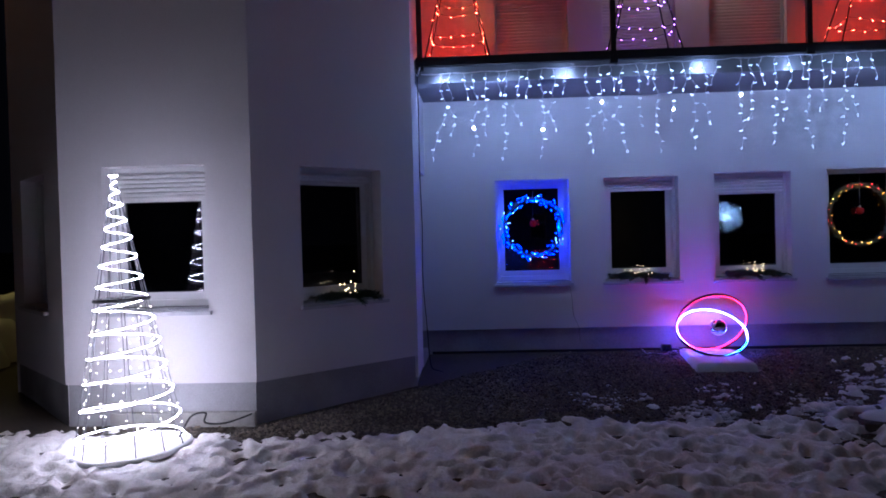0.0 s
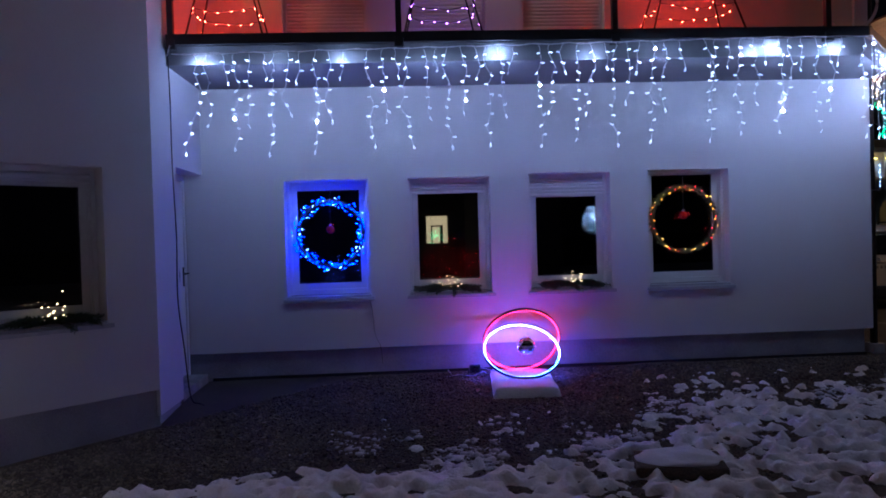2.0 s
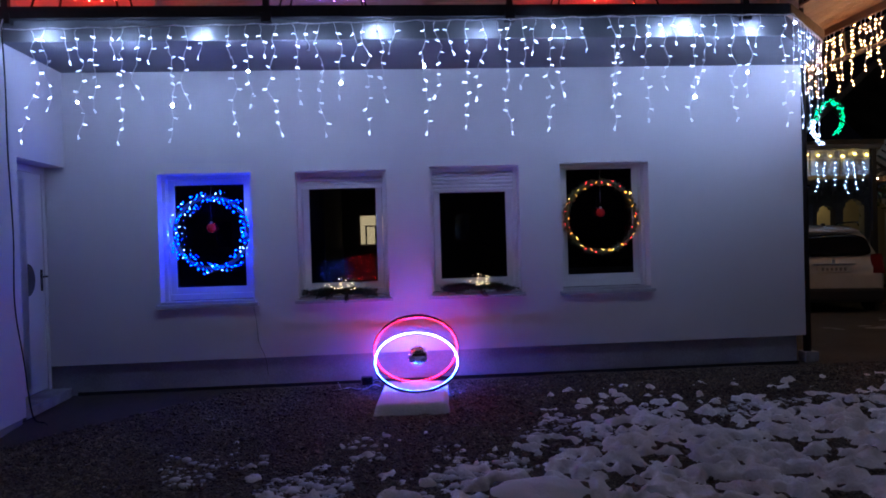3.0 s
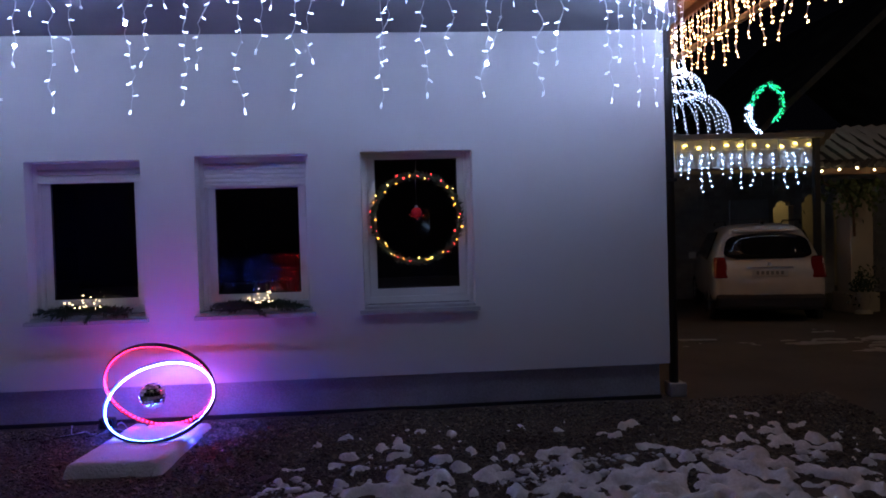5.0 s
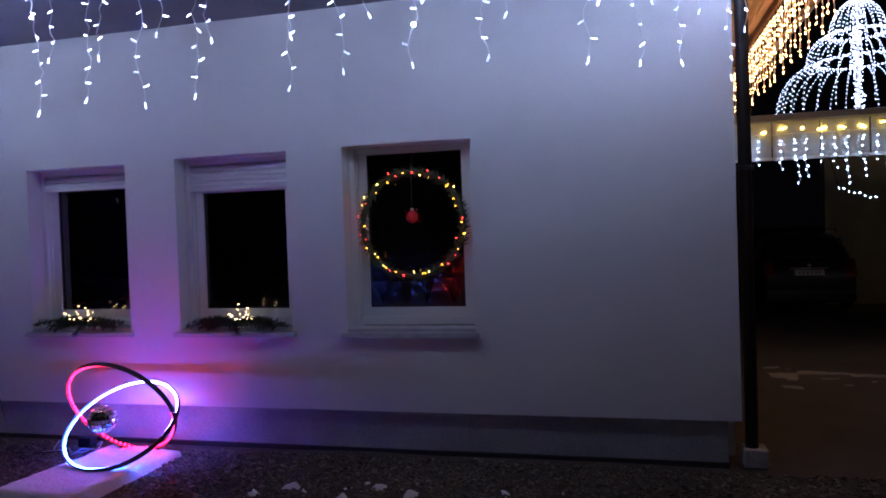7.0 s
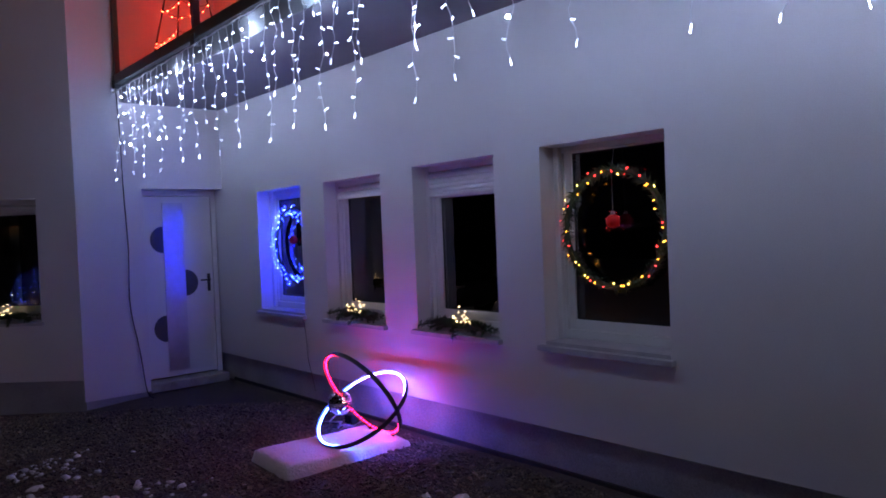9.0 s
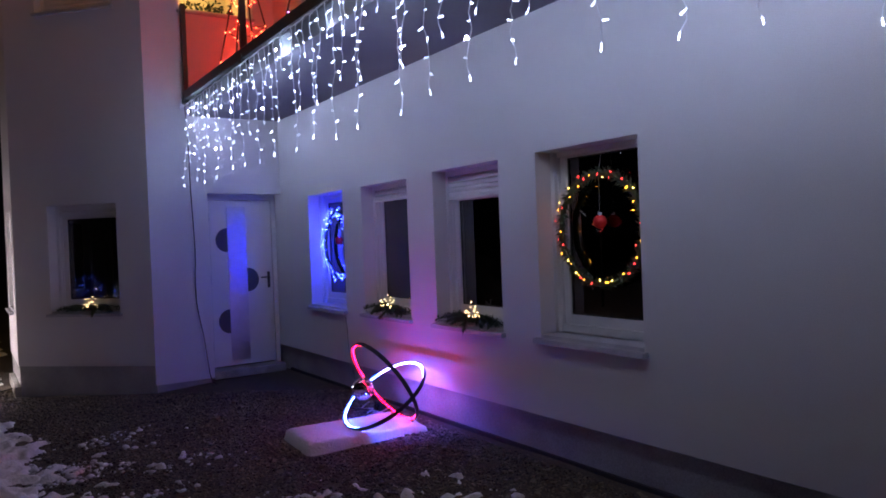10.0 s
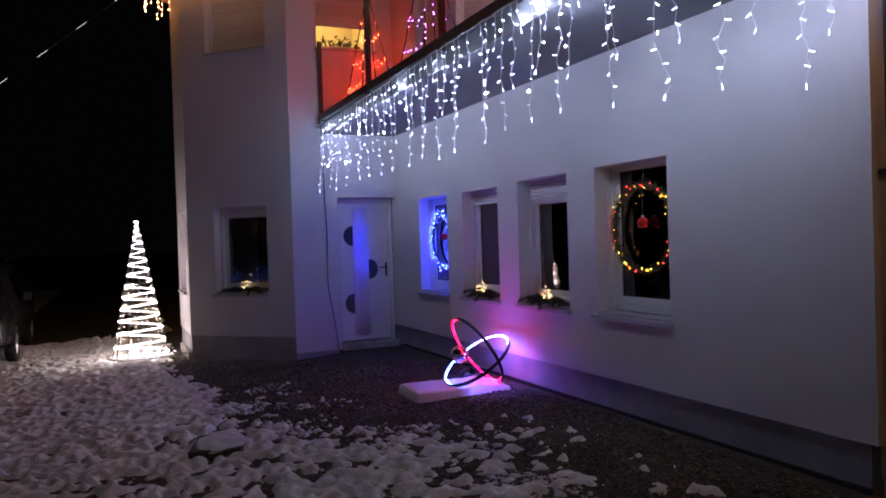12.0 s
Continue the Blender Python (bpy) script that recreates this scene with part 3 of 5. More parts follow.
for k in range(90):
    c = Vector((rng.choice((8.36, 8.5, 8.62, 8.74, 8.9)) + rng.gauss(0, 0.035), 0.19 + rng.gauss(0, 0.02), 4.6 + abs(rng.gauss(0, 0.06))))
    m = Matrix.Translation(c) @ Euler((rng.uniform(0, 6), rng.uniform(0, 6), rng.uniform(0, 6))).to_matrix().to_4x4() @ Matrix.Diagonal((0.035, 0.016, 1, 1))
    bmesh.ops.create_circle(bm, cap_ends=True, segments=6, radius=1.0, matrix=m)
part("leaves", bm, M_PINE, planter)


def entrance():
    """White entrance door with a steel strip and half-round inlays, set back in the side wall."""
    s0, s1, z0, z1 = DOOR
    s1 -= 0.012
    d = thing("door_1", "white entrance door with steel strip and half-round inlays", "door", kind="structure")
    d.matrix_basis = local(*FACES["side"])
    t = 0.19
    f = bmesh.new()
    box(f, (s0, t, z0), (s0 + 0.06, t + 0.08, z1 - 0.002), 0.005)
    box(f, (s1 - 0.06, t, z0), (s1, t + 0.08, z1 - 0.002), 0.005)
    box(f, (s0 + 0.06, t, z1 - 0.07), (s1 - 0.06, t + 0.08, z1 - 0.002), 0.005)
    part("door_frame", f, M_DOOR, d)
    leaf = part("leaf", boxed((s0 + 0.063, t + 0.012, z0 + 0.02), (s1 - 0.063, t + 0.07, z1 - 0.075), 0.006), M_DOOR, d)
    a, b = s0 + 0.285, s0 + 0.53
    part("strip", boxed((a, t + 0.004, z0 + 0.09), (b, t + 0.014, z1 - 0.15), 0.002), M_STEEL, leaf, "brushed steel strip")
    for side, z in ((-1, 1.70), (1, 1.18), (-1, 0.66)):
        bm = bmesh.new()
        c = a if side < 0 else b
        pts = [(c + side * 0.15 * math.cos(q), z + 0.155 * math.sin(q)) for q in np.linspace(-math.pi / 2, math.pi / 2, 20)]
        lo = [bm.verts.new((x, t + 0.006, y)) for x, y in pts]
        hi = [bm.verts.new((x, t + 0.013, y)) for x, y in pts]
        bm.faces.new(lo)
        bm.faces.new(hi[::-1])
        for i in range(len(pts)):
            j = (i + 1) % len(pts)
            bm.faces.new((lo[i], hi[i], hi[j], lo[j]))
        bmesh.ops.recalc_face_normals(bm, faces=bm.faces)
        part("half_round_inlay", bm, M_DISC, leaf, "dark half-round inlay")
    h = bmesh.new()
    hs = s1 - 0.12
    box(h, (hs - 0.018, t + 0.002, 1.06), (hs + 0.018, t + 0.012, 1.27), 0.003)
    rod(h, (hs, t + 0.01, 1.2), (hs, t - 0.045, 1.2), 0.010)
    rod(h, (hs + 0.005, t - 0.045, 1.2), (hs - 0.12, t - 0.045, 1.2), 0.010)
    part("handle", h, M_DISC, leaf, "dark steel lever handle")
    for z in (0.35, 1.2, 2.0):
        hg = bmesh.new()
        rod(hg, (s0 + 0.06, t + 0.003, z - 0.05), (s0 + 0.06, t + 0.003, z + 0.05), 0.011)
        part("hinge", hg, M_STEEL, d)
    part("threshold", boxed((s0, 0.0, z0 - 0.10), (s1, t + 0.08, z0), 0.01), M_CONCRETE, d)


entrance()

# ---- balcony ----
EDGE = [(-0.94, 8.27), (5.97, 8.27), (6.79, 9.09)]
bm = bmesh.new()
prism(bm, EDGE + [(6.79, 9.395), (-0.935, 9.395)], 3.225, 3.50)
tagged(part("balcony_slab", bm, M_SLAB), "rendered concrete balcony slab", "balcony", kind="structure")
tagged(part("trim", boxed((-0.93, 8.264, 3.229), (5.965, 8.2695, 3.40)), M_FASCIA), "dark slate-grey fascia board along the balcony", "fascia", kind="structure")


def balcony_rail():
    r = thing("balcony_railing", "black steel balcony railing with slim posts", "railing")
    bar = bmesh.new()
    box(bar, (-0.92, 8.20, 3.405), (5.98, 8.262, 3.505), 0.006)
    part("bottom_bar", bar, M_BLACK, r)
    bm = bmesh.new()
    a, b = Vector((5.98, 8.23, 3.455)), Vector((6.84, 9.09, 3.455))
    m = Matrix.Translation((a + b) / 2) @ Matrix.Rotation(math.atan2(b.y - a.y, b.x - a.x), 4, "Z") @ Matrix.Diagonal(((b - a).length, 0.05, 0.10, 1))
    bmesh.ops.create_cube(bm, size=1.0, matrix=m)
    part("slant_bar", bm, M_WOOD, r)
    for x in (-0.875, 1.28, 3.40, 5.57):
        part("post", boxed((x - 0.028, 8.205, 3.40), (x + 0.028, 8.262, 4.55), 0.004), M_BLACK, r)
        part("bracket", boxed((x - 0.045, 8.19, 3.36), (x + 0.045, 8.272, 3.45), 0.006), M_BLACK, r)


balcony_rail()


# ---- light chains ----
def bmesh_cone(r0, r1, depth):
    bm = bmesh.new()
    bmesh.ops.create_cone(bm, cap_ends=True, segments=10, radius1=r0, radius2=r1, depth=depth, matrix=Matrix.Translation((0, 0, depth / 2)))
    return bm


def bulb_mesh(name, mat, length, r):
    bm = bmesh.new()
    bmesh.ops.create_cone(bm, cap_ends=True, segments=7, radius1=r * 0.7, radius2=r, depth=length, matrix=Matrix.Translation((0, 0, length / 2)))
    return mesh_of(name, bm, mat, True)


BULB = bulb_mesh("bulb", G_ICE, 0.034, 0.0031)
BULB_DIM = bulb_mesh("bulb", G_ICE_DIM, 0.034, 0.0030)
# wide-angle lamps that shine out of the front of a white socket
SOCKET = mesh_of("socket", bmesh_cone(0.004, 0.0105, 0.022), M_CABLE_WHITE, True)
BULB_HOT = mesh_of("bulb", bmesh_cone(0.0092, 0.0092, 0.002), G_ICE_HOT)
# one light chain: where its strings hang and how long they are; the chains follow one another
CHAIN = 1.637
DROPS = [(0.0, 0.97), (0.125, 0.69), (0.25, 0.27), (0.385, 0.95), (0.51, 0.67), (0.64, 0.24), (0.755, 0.97), (0.87, 0.62), (1.0, 0.30), (1.135, 0.96), (1.255, 0.70), (1.40, 0.28)]


def icicles(name, label, line, lengths, pitch, mats, wire, seed, hot=11, objects=True, z=3.40, sag=0.012, every=0.09, glow_mat=None, size=0.008):
    """A chain of hanging strings of small lamps along a line in the plan."""
    rng = random.Random(seed)
    chain = thing(name, label, "string lights")
    pts = [Vector((x, y, z)) for x, y in line]
    lens = [(b - a).length for a, b in zip(pts, pts[1:])]
    total = sum(lens)

    def at(s):
        for a, b, q in zip(pts, pts[1:], lens):
            if s <= q:
                return a.lerp(b, s / q), (b - a).normalized()
            s -= q
        return pts[-1].copy(), (pts[-1] - pts[-2]).normalized()

    if objects:
        places = [(0.21 + CHAIN * c + d + rng.uniform(-0.012, 0.012), h) for c in range(6) for d, h in DROPS if 0.21 + CHAIN * c + d < total - 0.03]
    else:
        places, q = [], 0.05
        while q < total - 0.03:
            places.append((q, lengths[len(places) % len(lengths)]))
            q += pitch * rng.uniform(0.85, 1.15)
    rise = lambda p: Vector((0, 0, min(0.0, 0.0155 * (p.x - 5.0)) if objects else 0.0))
    rope = bmesh.new()
    n = max(8, int(total / 0.06))
    for twist in ((0.0, 3.1) if objects else (0.0,)):
        line_pts = []
        for i in range(n + 1):
            p = at(total * i / n)[0]
            line_pts.append(p + rise(p) + Vector((0, 0, -abs(math.sin(i * 0.55)) * sag + 0.005 * math.sin(i * 2.1 + twist) + rng.uniform(-0.003, 0.003))))
        tube(rope, line_pts, 0.0035, 5)
    part("lead", rope, wire, chain)
    lit = 0
    for i, (s, height) in enumerate(places):
        base, along = at(s)
        base = base + rise(base)
        length = height * rng.uniform(0.95, 1.04)
        bm = bmesh.new()
        path, p, drift = [base.copy()], base.copy(), 0.0
        steps = max(2, int(length / 0.045))
        for k in range(steps):
            drift = 0.2 * drift - 0.12 * (p - base).dot(along) + rng.uniform(-0.026, 0.026)
            p = p + along * drift + Vector((0, rng.uniform(-0.006, 0.006), -length / steps))
            path.append(p.copy())
        tube(bm, path, 0.003, 4)
        drop = part("drop", bm, wire, chain)
        joined = None if objects else bmesh.new()
        count, k = max(2, int(length / every)), 0
        for k in range(count):
            q = path[min(len(path) - 1, 1 + int((k + 0.7) / count * (len(path) - 1)))]
            side = 1 if (k + i) % 2 else -1
            way = (along * side * rng.uniform(0.5, 1.0) + Vector((0, rng.uniform(-0.5, 0.3), rng.uniform(-0.7, 0.35)))).normalized()
            if k == count - 1:
                q, way = path[-1], Vector((rng.uniform(-0.5, 0.5), rng.uniform(-0.3, 0.2), -1)).normalized()
            m = Matrix.Translation(q) @ way.to_track_quat("Z", "Y").to_matrix().to_4x4()
            if objects and k < 0.75 * count and (5 * i + 3 * k) % (hot if base.x < 4.7 else 7) == 0:
                lit += 1
                way = Vector((rng.uniform(-0.5, 0.5), -1.0 if lit % 3 == 0 else 1.0, rng.uniform(-0.1, 0.42)))
                m = Matrix.Translation(q) @ way.to_track_quat("Z", "Y").to_matrix().to_4x4()
                share("socket", SOCKET, drop, m)
                share("bulb", BULB_HOT, drop, m @ Matrix.Translation((0, 0, 0.0225)))
            elif objects:
                share("bulb", rng.choice((BULB, BULB, BULB_DIM)), drop, m)
            else:
                bmesh.ops.create_cone(joined, cap_ends=True, segments=5, radius1=size * 0.8, radius2=size, depth=size * 4, matrix=m)
        if not objects:
            tagged(part("bulbs", joined, glow_mat, drop), kind="stuff")
    return chain


icicles("icicle_lights", "cool white icicle lights hanging along the balcony edge", [(-0.86, 8.17), (5.99, 8.17), (6.86, 9.10), (6.86, 9.33)], [], 0.0, None, M_CABLE_WHITE, 7, hot=11, every=0.086)

# ---- decorations before the house ----
BULB_S = {}


def small_bulb(mat, r=0.008):
    key = (mat.name, r)
    if key not in BULB_S:
        BULB_S[key] = mesh_of("bulb", ball(bmesh.new(), (0, 0, 0), r, 6, 4), mat)
    return BULB_S[key]


def light_tree(place, height=2.2, radius=0.42):
    t = thing("light_tree", "tall spiral rope-light tree glowing white on the snow", "light tree", place)
    t.matrix_basis = pose(*place, 0, -2.2, 0)
    taper = lambda z: radius * (1 - z / height) + 0.012
    pts, turns = [], 13.2
    n = 700
    for i in range(n + 1):
        f = i / n
        z = 0.06 + (height - 0.09) * (1 - (1 - f) ** 1.35)
        a = math.tau * turns * f + 0.6
        wob = (0.003 + 0.007 * (1 - f)) * math.sin(a + 0.4 + 2.1 * math.sin(f * 9)) + 0.001 * math.sin(7 * a)
        pts.append((taper(z) * math.cos(a), taper(z) * math.sin(a), z + wob))
    part("rope_light", tube(bmesh.new(), pts, 0.0034, 6), G_ROPE, t, "glowing white rope light", True)
    for k in range(12):
        a = math.tau * k / 12
        bm = bmesh.new()
        rod(bm, (radius * math.cos(a), radius * math.sin(a), 0.03), (0.012 * math.cos(a), 0.012 * math.sin(a), height), 0.0045, 0.003, 5)
        part("wire", bm, M_FASCIA, t)
    rng = random.Random(2)
    for k in range(10):
        bm = bmesh.new()
        for i in range(13):
            a = math.tau * (k + 0.5 + rng.uniform(-0.28, 0.28)) / 10
            z = 0.08 + 1.15 * i / 13 + rng.uniform(-0.02, 0.02)
            r = taper(z) * 0.97
            ball(bm, (r * math.cos(a) + rng.uniform(-0.012, 0.012), r * math.sin(a) + rng.uniform(-0.012, 0.012), z), 0.0047, 5, 4)
        tagged(part("fairy_bulbs", bm, G_FAIRY, t, "small warm white bulbs"), kind="stuff")
    band = bmesh.new()
    zb = 1.22
    tube(band, [(taper(zb) * 1.02 * math.cos(a), taper(zb) * 1.02 * math.sin(a), zb) for a in np.linspace(0, math.tau, 40, endpoint=False)], 0.016, 6, True)
    part("band", band, M_BLACK, t)
    base = bmesh.new()
    tube(base, [((radius + 0.02) * math.cos(a), (radius + 0.02) * math.sin(a), 0.02) for a in np.linspace(0, math.tau, 60, endpoint=False)], 0.028, 8, True)
    part("base_ring", base, M_PVC, t)
    plate = bmesh.new()
    bmesh.ops.create_cone(plate, cap_ends=True, segments=48, radius1=radius, radius2=radius - 0.02, depth=0.03, matrix=Matrix.Translation((0, 0, 0.012)))
    part("base_plate", plate, M_SNOW_CLEAN, t, "snow-covered base plate")
    top = bmesh.new()
    for k in range(8):
        a = math.tau * k / 8
        rod(top, (0, 0, height), (0.035 * math.cos(a), 0.035 * math.sin(a), height + 0.012), 0.007, 0.004, 5)
    part("top_star", top, G_ROPE, t)
    return t


light_tree((-3.08, 5.74, float(ground_z(-3.1, 5.73)) + 0.005))


def atom(place, R=0.42):
    """Two crossing hoops lined with lamps, with a mirror ball hung in the middle."""
    a = thing("atom_light", "two crossed black hoops lined with red and blue lights", "light sculpture", place)
    for nm, mid, V, strips in (
        ("red_hoop", Vector((0, 0, 0.365)), Vector((0, -0.508, 0.862)), [(0, 360, G_RING_RED, "small red lamp")]),
        ("white_hoop", Vector((0, -0.004, 0.259)), Vector((0, 0.819, 0.574)), [(-14, 155, G_RING_WHITE, "small bluish white lamp"), (155, 346, G_RING_BLUE, "small blue lamp")])):
        N = Vector((1, 0, 0)).cross(V)
        bm = bmesh.new()
        rings = []
        for k in range(72):
            q = math.tau * k / 72
            way = Vector((math.cos(q), 0, 0)) + math.sin(q) * V
            rings.append([bm.verts.new(mid + way * rr + N * w) for rr, w in ((R, -0.018), (R, 0.018), (R - 0.006, 0.018), (R - 0.006, -0.018))])
        for k in range(72):
            A, B = rings[k], rings[(k + 1) % 72]
            for i in range(4):
                bm.faces.new((A[i], A[(i + 1) % 4], B[(i + 1) % 4], B[i]))
        bmesh.ops.recalc_face_normals(bm, faces=bm.faces)
        hoop = part(nm, bm, M_BLACK, a, "black flat hoop")
        for q0, q1, mat, lab in strips:
            n = int((q1 - q0) / 360 * (72 if nm == "red_hoop" else 112))
            led = small_bulb(mat, 0.0072)
            for q in np.radians(np.linspace(q0, q1, n, endpoint=False)):
                share("led", led, hoop, Matrix.Translation(mid + (Vector((math.cos(q), 0, 0)) + math.sin(q) * V) * (R - 0.0165)), lab)
    c = Vector((0.01, -0.213, 0.338))
    bm = bmesh.new()
    rod(bm, c + Vector((0, 0, 0.1)), c + Vector((0, 0, 0.385)), 0.0015, seg=4)
    part("thread", bm, M_CABLE_WHITE, a)
    bm = bmesh.new()
    r = 0.095
    for i in range(11):
        la = -math.pi / 2 + math.pi * (i + 0.5) / 11
        n = max(4, int(26 * math.cos(la)))
        for k in range(n):
            lo = math.tau * (k + 0.5 * (i % 2)) / n
            out = Vector((math.cos(la) * math.cos(lo), math.cos(la) * math.sin(lo), math.sin(la)))
            m = Matrix.Translation(c + out * r) @ out.to_track_quat("Z", "Y").to_matrix().to_4x4() @ Matrix.Diagonal((0.021, 0.023, 0.004, 1))
            bmesh.ops.create_cube(bm, size=1.0, matrix=m)
    core = part("mirror_ball", ball(bmesh.new(), c, r - 0.001, 16, 10), M_BLACK, a, "mirror ball on a thread")
    part("mirror_tiles", bm, M_MIRROR, core, "small mirror tiles")
    for s in (-1, 1):
        bm = bmesh.new()
        rod(bm, (s * 0.20, 0.20, -0.01), (s * 0.15, 0.17, 0.03), 0.008)
        part("foot", bm, M_BLACK, a)
    return a


atom((2.51, 8.95, 0.008))

# fleece-covered board under the hoops
bm = bmesh.new()
nx, ny = 26, 46
vs = {}
for i in range(nx + 1):
    for j in range(ny + 1):
        x, y = -0.335 + 0.67 * i / nx, -0.545 + 1.09 * j / ny
        rim = min(i, nx - i, j, ny - j)
        z = 0.062 + 0.010 * noise.noise(Vector((x * 5, y * 5, 1))) + 0.006 * noise.noise(Vector((x * 17, y * 17, 4)))
        z = -0.045 if rim == 0 else z * (0.72, 0.95)[rim - 1] if rim < 3 else z
        sx = 1.0 + 0.03 * noise.noise(Vector((y * 4, 2, i > nx / 2)))
        vs[i, j] = bm.verts.new((x * sx, y, z))
for i in range(nx):
    for j in range(ny):
        bm.faces.new((vs[i, j], vs[i + 1, j], vs[i + 1, j + 1], vs[i, j + 1]))
fl = thing("fleece_board", "board wrapped in white snowy fleece on the gravel", "mat", (2.47, 8.68, -0.035), rz=-5)
part("fleece", bm, M_FABRIC, fl, smooth=True)
part("board", boxed((-0.28, -0.49, -0.03), (0.28, 0.49, 0.04), 0.005), M_WOOD, fl)

# a small floodlight and loose cables by the hoops
fl = thing("floodlight", "small dark floodlight lying by the plinth", "floodlight", (2.02, 9.16, -0.025))
part("housing", boxed((-0.06, -0.03, 0.03), (0.06, 0.04, 0.12), 0.012), M_BLACK, fl)
part("lens", boxed((-0.05, -0.036, 0.04), (0.05, -0.031, 0.11), 0.002), M_TINT, fl)
bm = bmesh.new()
tube(bm, [(-0.07, 0.0, 0.07), (-0.075, 0, 0.0), (0.075, 0, 0.0), (0.07, 0.0, 0.07)], 0.006)
part("bracket", bm, M_BLACK, fl)


def cable(name, label, pts, r, mat, sub=6):
    """A cable through points, rounded off."""
    P = [Vector(p) for p in pts]
    out = []
    for i in range(len(P) - 1):
        p0, p1, p2, p3 = P[max(i - 1, 0)], P[i], P[i + 1], P[min(i + 2, len(P) - 1)]
        for k in range(sub):
            t = k / sub
            out.append(0.5 * ((2 * p1) + (p2 - p0) * t + (2 * p0 - 5 * p1 + 4 * p2 - p3) * t * t + (3 * p1 - p0 - 3 * p2 + p3) * t ** 3))
    out.append(P[-1])
    return tagged(part(name, tube(bmesh.new(), out, r, 6), mat, smooth=True), label, "cable")


rng = random.Random(8)
for k in range(3):
    p = [(2.22 - 0.09 * i + rng.uniform(-0.05, 0.05), 9.12 + rng.uniform(-0.10, 0.12), -0.015 + rng.choice((0, 0, 0.05))) for i in range(7)]
    cable("loose_cable", "tangled pale cable on the gravel by the plinth", p, 0.005, M_SILL if k else M_RUBBER)
cable("wall_cable", "black cable hanging down beside the entrance", [(-0.91, 8.22, 3.4), (-0.905, 8.24, 2.9), (-0.91, 8.25, 2.3), (-0.90, 8.27, 1.6), (-0.905, 8.26, 1.0), (-0.88, 8.33, 0.5), (-0.85, 8.38, 0.03), (-0.78, 8.43, -0.05), (-0.72, 8.36, -0.055)], 0.006, M_RUBBER)
cable("tree_cable", "black cable from the bay to the light tree", [(-2.3, 6.36, -0.03), (-2.5, 6.25, -0.08), (-2.66, 6.2, -0.06), (-2.62, 6.12, 0.04), (-2.72, 6.05, 0.03), (-2.80, 6.0, -0.12), (-2.84, 5.95, -0.15)], 0.008, M_RUBBER)
cable("thin_wire", "thin wire down the wall from the wreath", [(0.87, 9.38, 0.85), (0.90, 9.392, 0.7), (0.92, 9.394, 0.45), (0.98, 9.39, 0.3), (1.0, 9.42, 0.1)], 0.002, M_RUBBER)
cable("wall_hook", "short pale wire over the lit window", [(-0.93, 8.30, 3.36), (-0.90, 8.18, 3.30), (-0.87, 8.17, 3.39)], 0.006, M_CABLE_WHITE)


def wreath(name, label, place, R, thick, needles, bulbs, rows, centre, seed):
    """A hanging wreath; bulbs: list of materials to choose from."""
    rng = random.Random(seed)
    w = thing(name, label, "wreath", place)
    bm = bmesh.new()
    tube(bm, [(R * math.cos(a), 0, R * math.sin(a)) for a in np.linspace(0, math.tau, 48, endpoint=False)], thick * 0.35, 6, True)
    part("hoop", bm, M_PINE, w)
    if needles:
        bm = bmesh.new()
        for k in range(needles):
            a = rng.uniform(0, math.tau)
            o = Vector((math.cos(a), 0, math.sin(a)))
            way = (o * rng.uniform(-1, 1) + Vector((-math.sin(a), 0, math.cos(a))) * rng.uniform(0.2, 1) + Vector((0, rng.uniform(-1, 1), 0))).normalized()
            p, q = o * R, o * R + way * thick * rng.uniform(0.8, 1.5)
            side = way.cross(Vector((rng.uniform(-1, 1), rng.uniform(-1, 1), rng.uniform(-1, 1)))).normalized() * 0.004
            m = p.lerp(q, 0.5)
            bm.faces.new([bm.verts.new(c) for c in (p, m + side, q, m - side)])
        part("needles", bm, M_PINE, w)
    for k in range(bulbs[0]):
        a = math.tau * (k + rng.uniform(-0.7, 0.7)) / bulbs[0]
        rr = R + rng.uniform(-1, 1) * thick * rows
        share("bulb", small_bulb(rng.choice(bulbs[1]), bulbs[2]), w, Matrix.Translation((rr * math.cos(a), -thick * rng.uniform(0.3, 0.9), rr * math.sin(a))))
    bm = bmesh.new()
    rod(bm, (0, 0, R), (0.01, 0.02, R + 0.14), 0.002, seg=4)
    rod(bm, (0.0, 0, R), (0, 0, 0.112), 0.0012, seg=4)
    part("thread", bm, M_FASCIA, w)
    orn = part("bauble", ball(bmesh.new(), (0, 0, 0.05), 0.048, 14, 9), M_RED_PAINT, w, "red glass bauble", True)
    cap = bmesh.new()
    rod(cap, (0, 0, 0.095), (0, 0, 0.113), 0.012)
    part("cap", cap, M_STEEL, orn)
    for k in range(13):
        a = math.tau * k / 13
        share("bulb", small_bulb(centre, 0.0009), orn, Matrix.Translation((0.062 * math.cos(a), -0.01, 0.05 + 0.062 * math.sin(a))))
    return w


wreath("blue_wreath", "round wreath of dense bright blue lights", (0.445, 9.555, 1.59), 0.372, 0.065, 0, (125, [G_BLUE, G_BLUE, G_BLUE, G_PALE], 0.0054), 1.0, G_RED, 4)
wreath("garland_wreath", "fir garland wreath with red and amber lights", (4.578, 9.553, 1.64), 0.382, 0.055, 1500, (44, [G_RED, G_RED, G_AMBER, G_AMBER, G_YELLOW], 0.0044), 0.6, G_RED, 5)


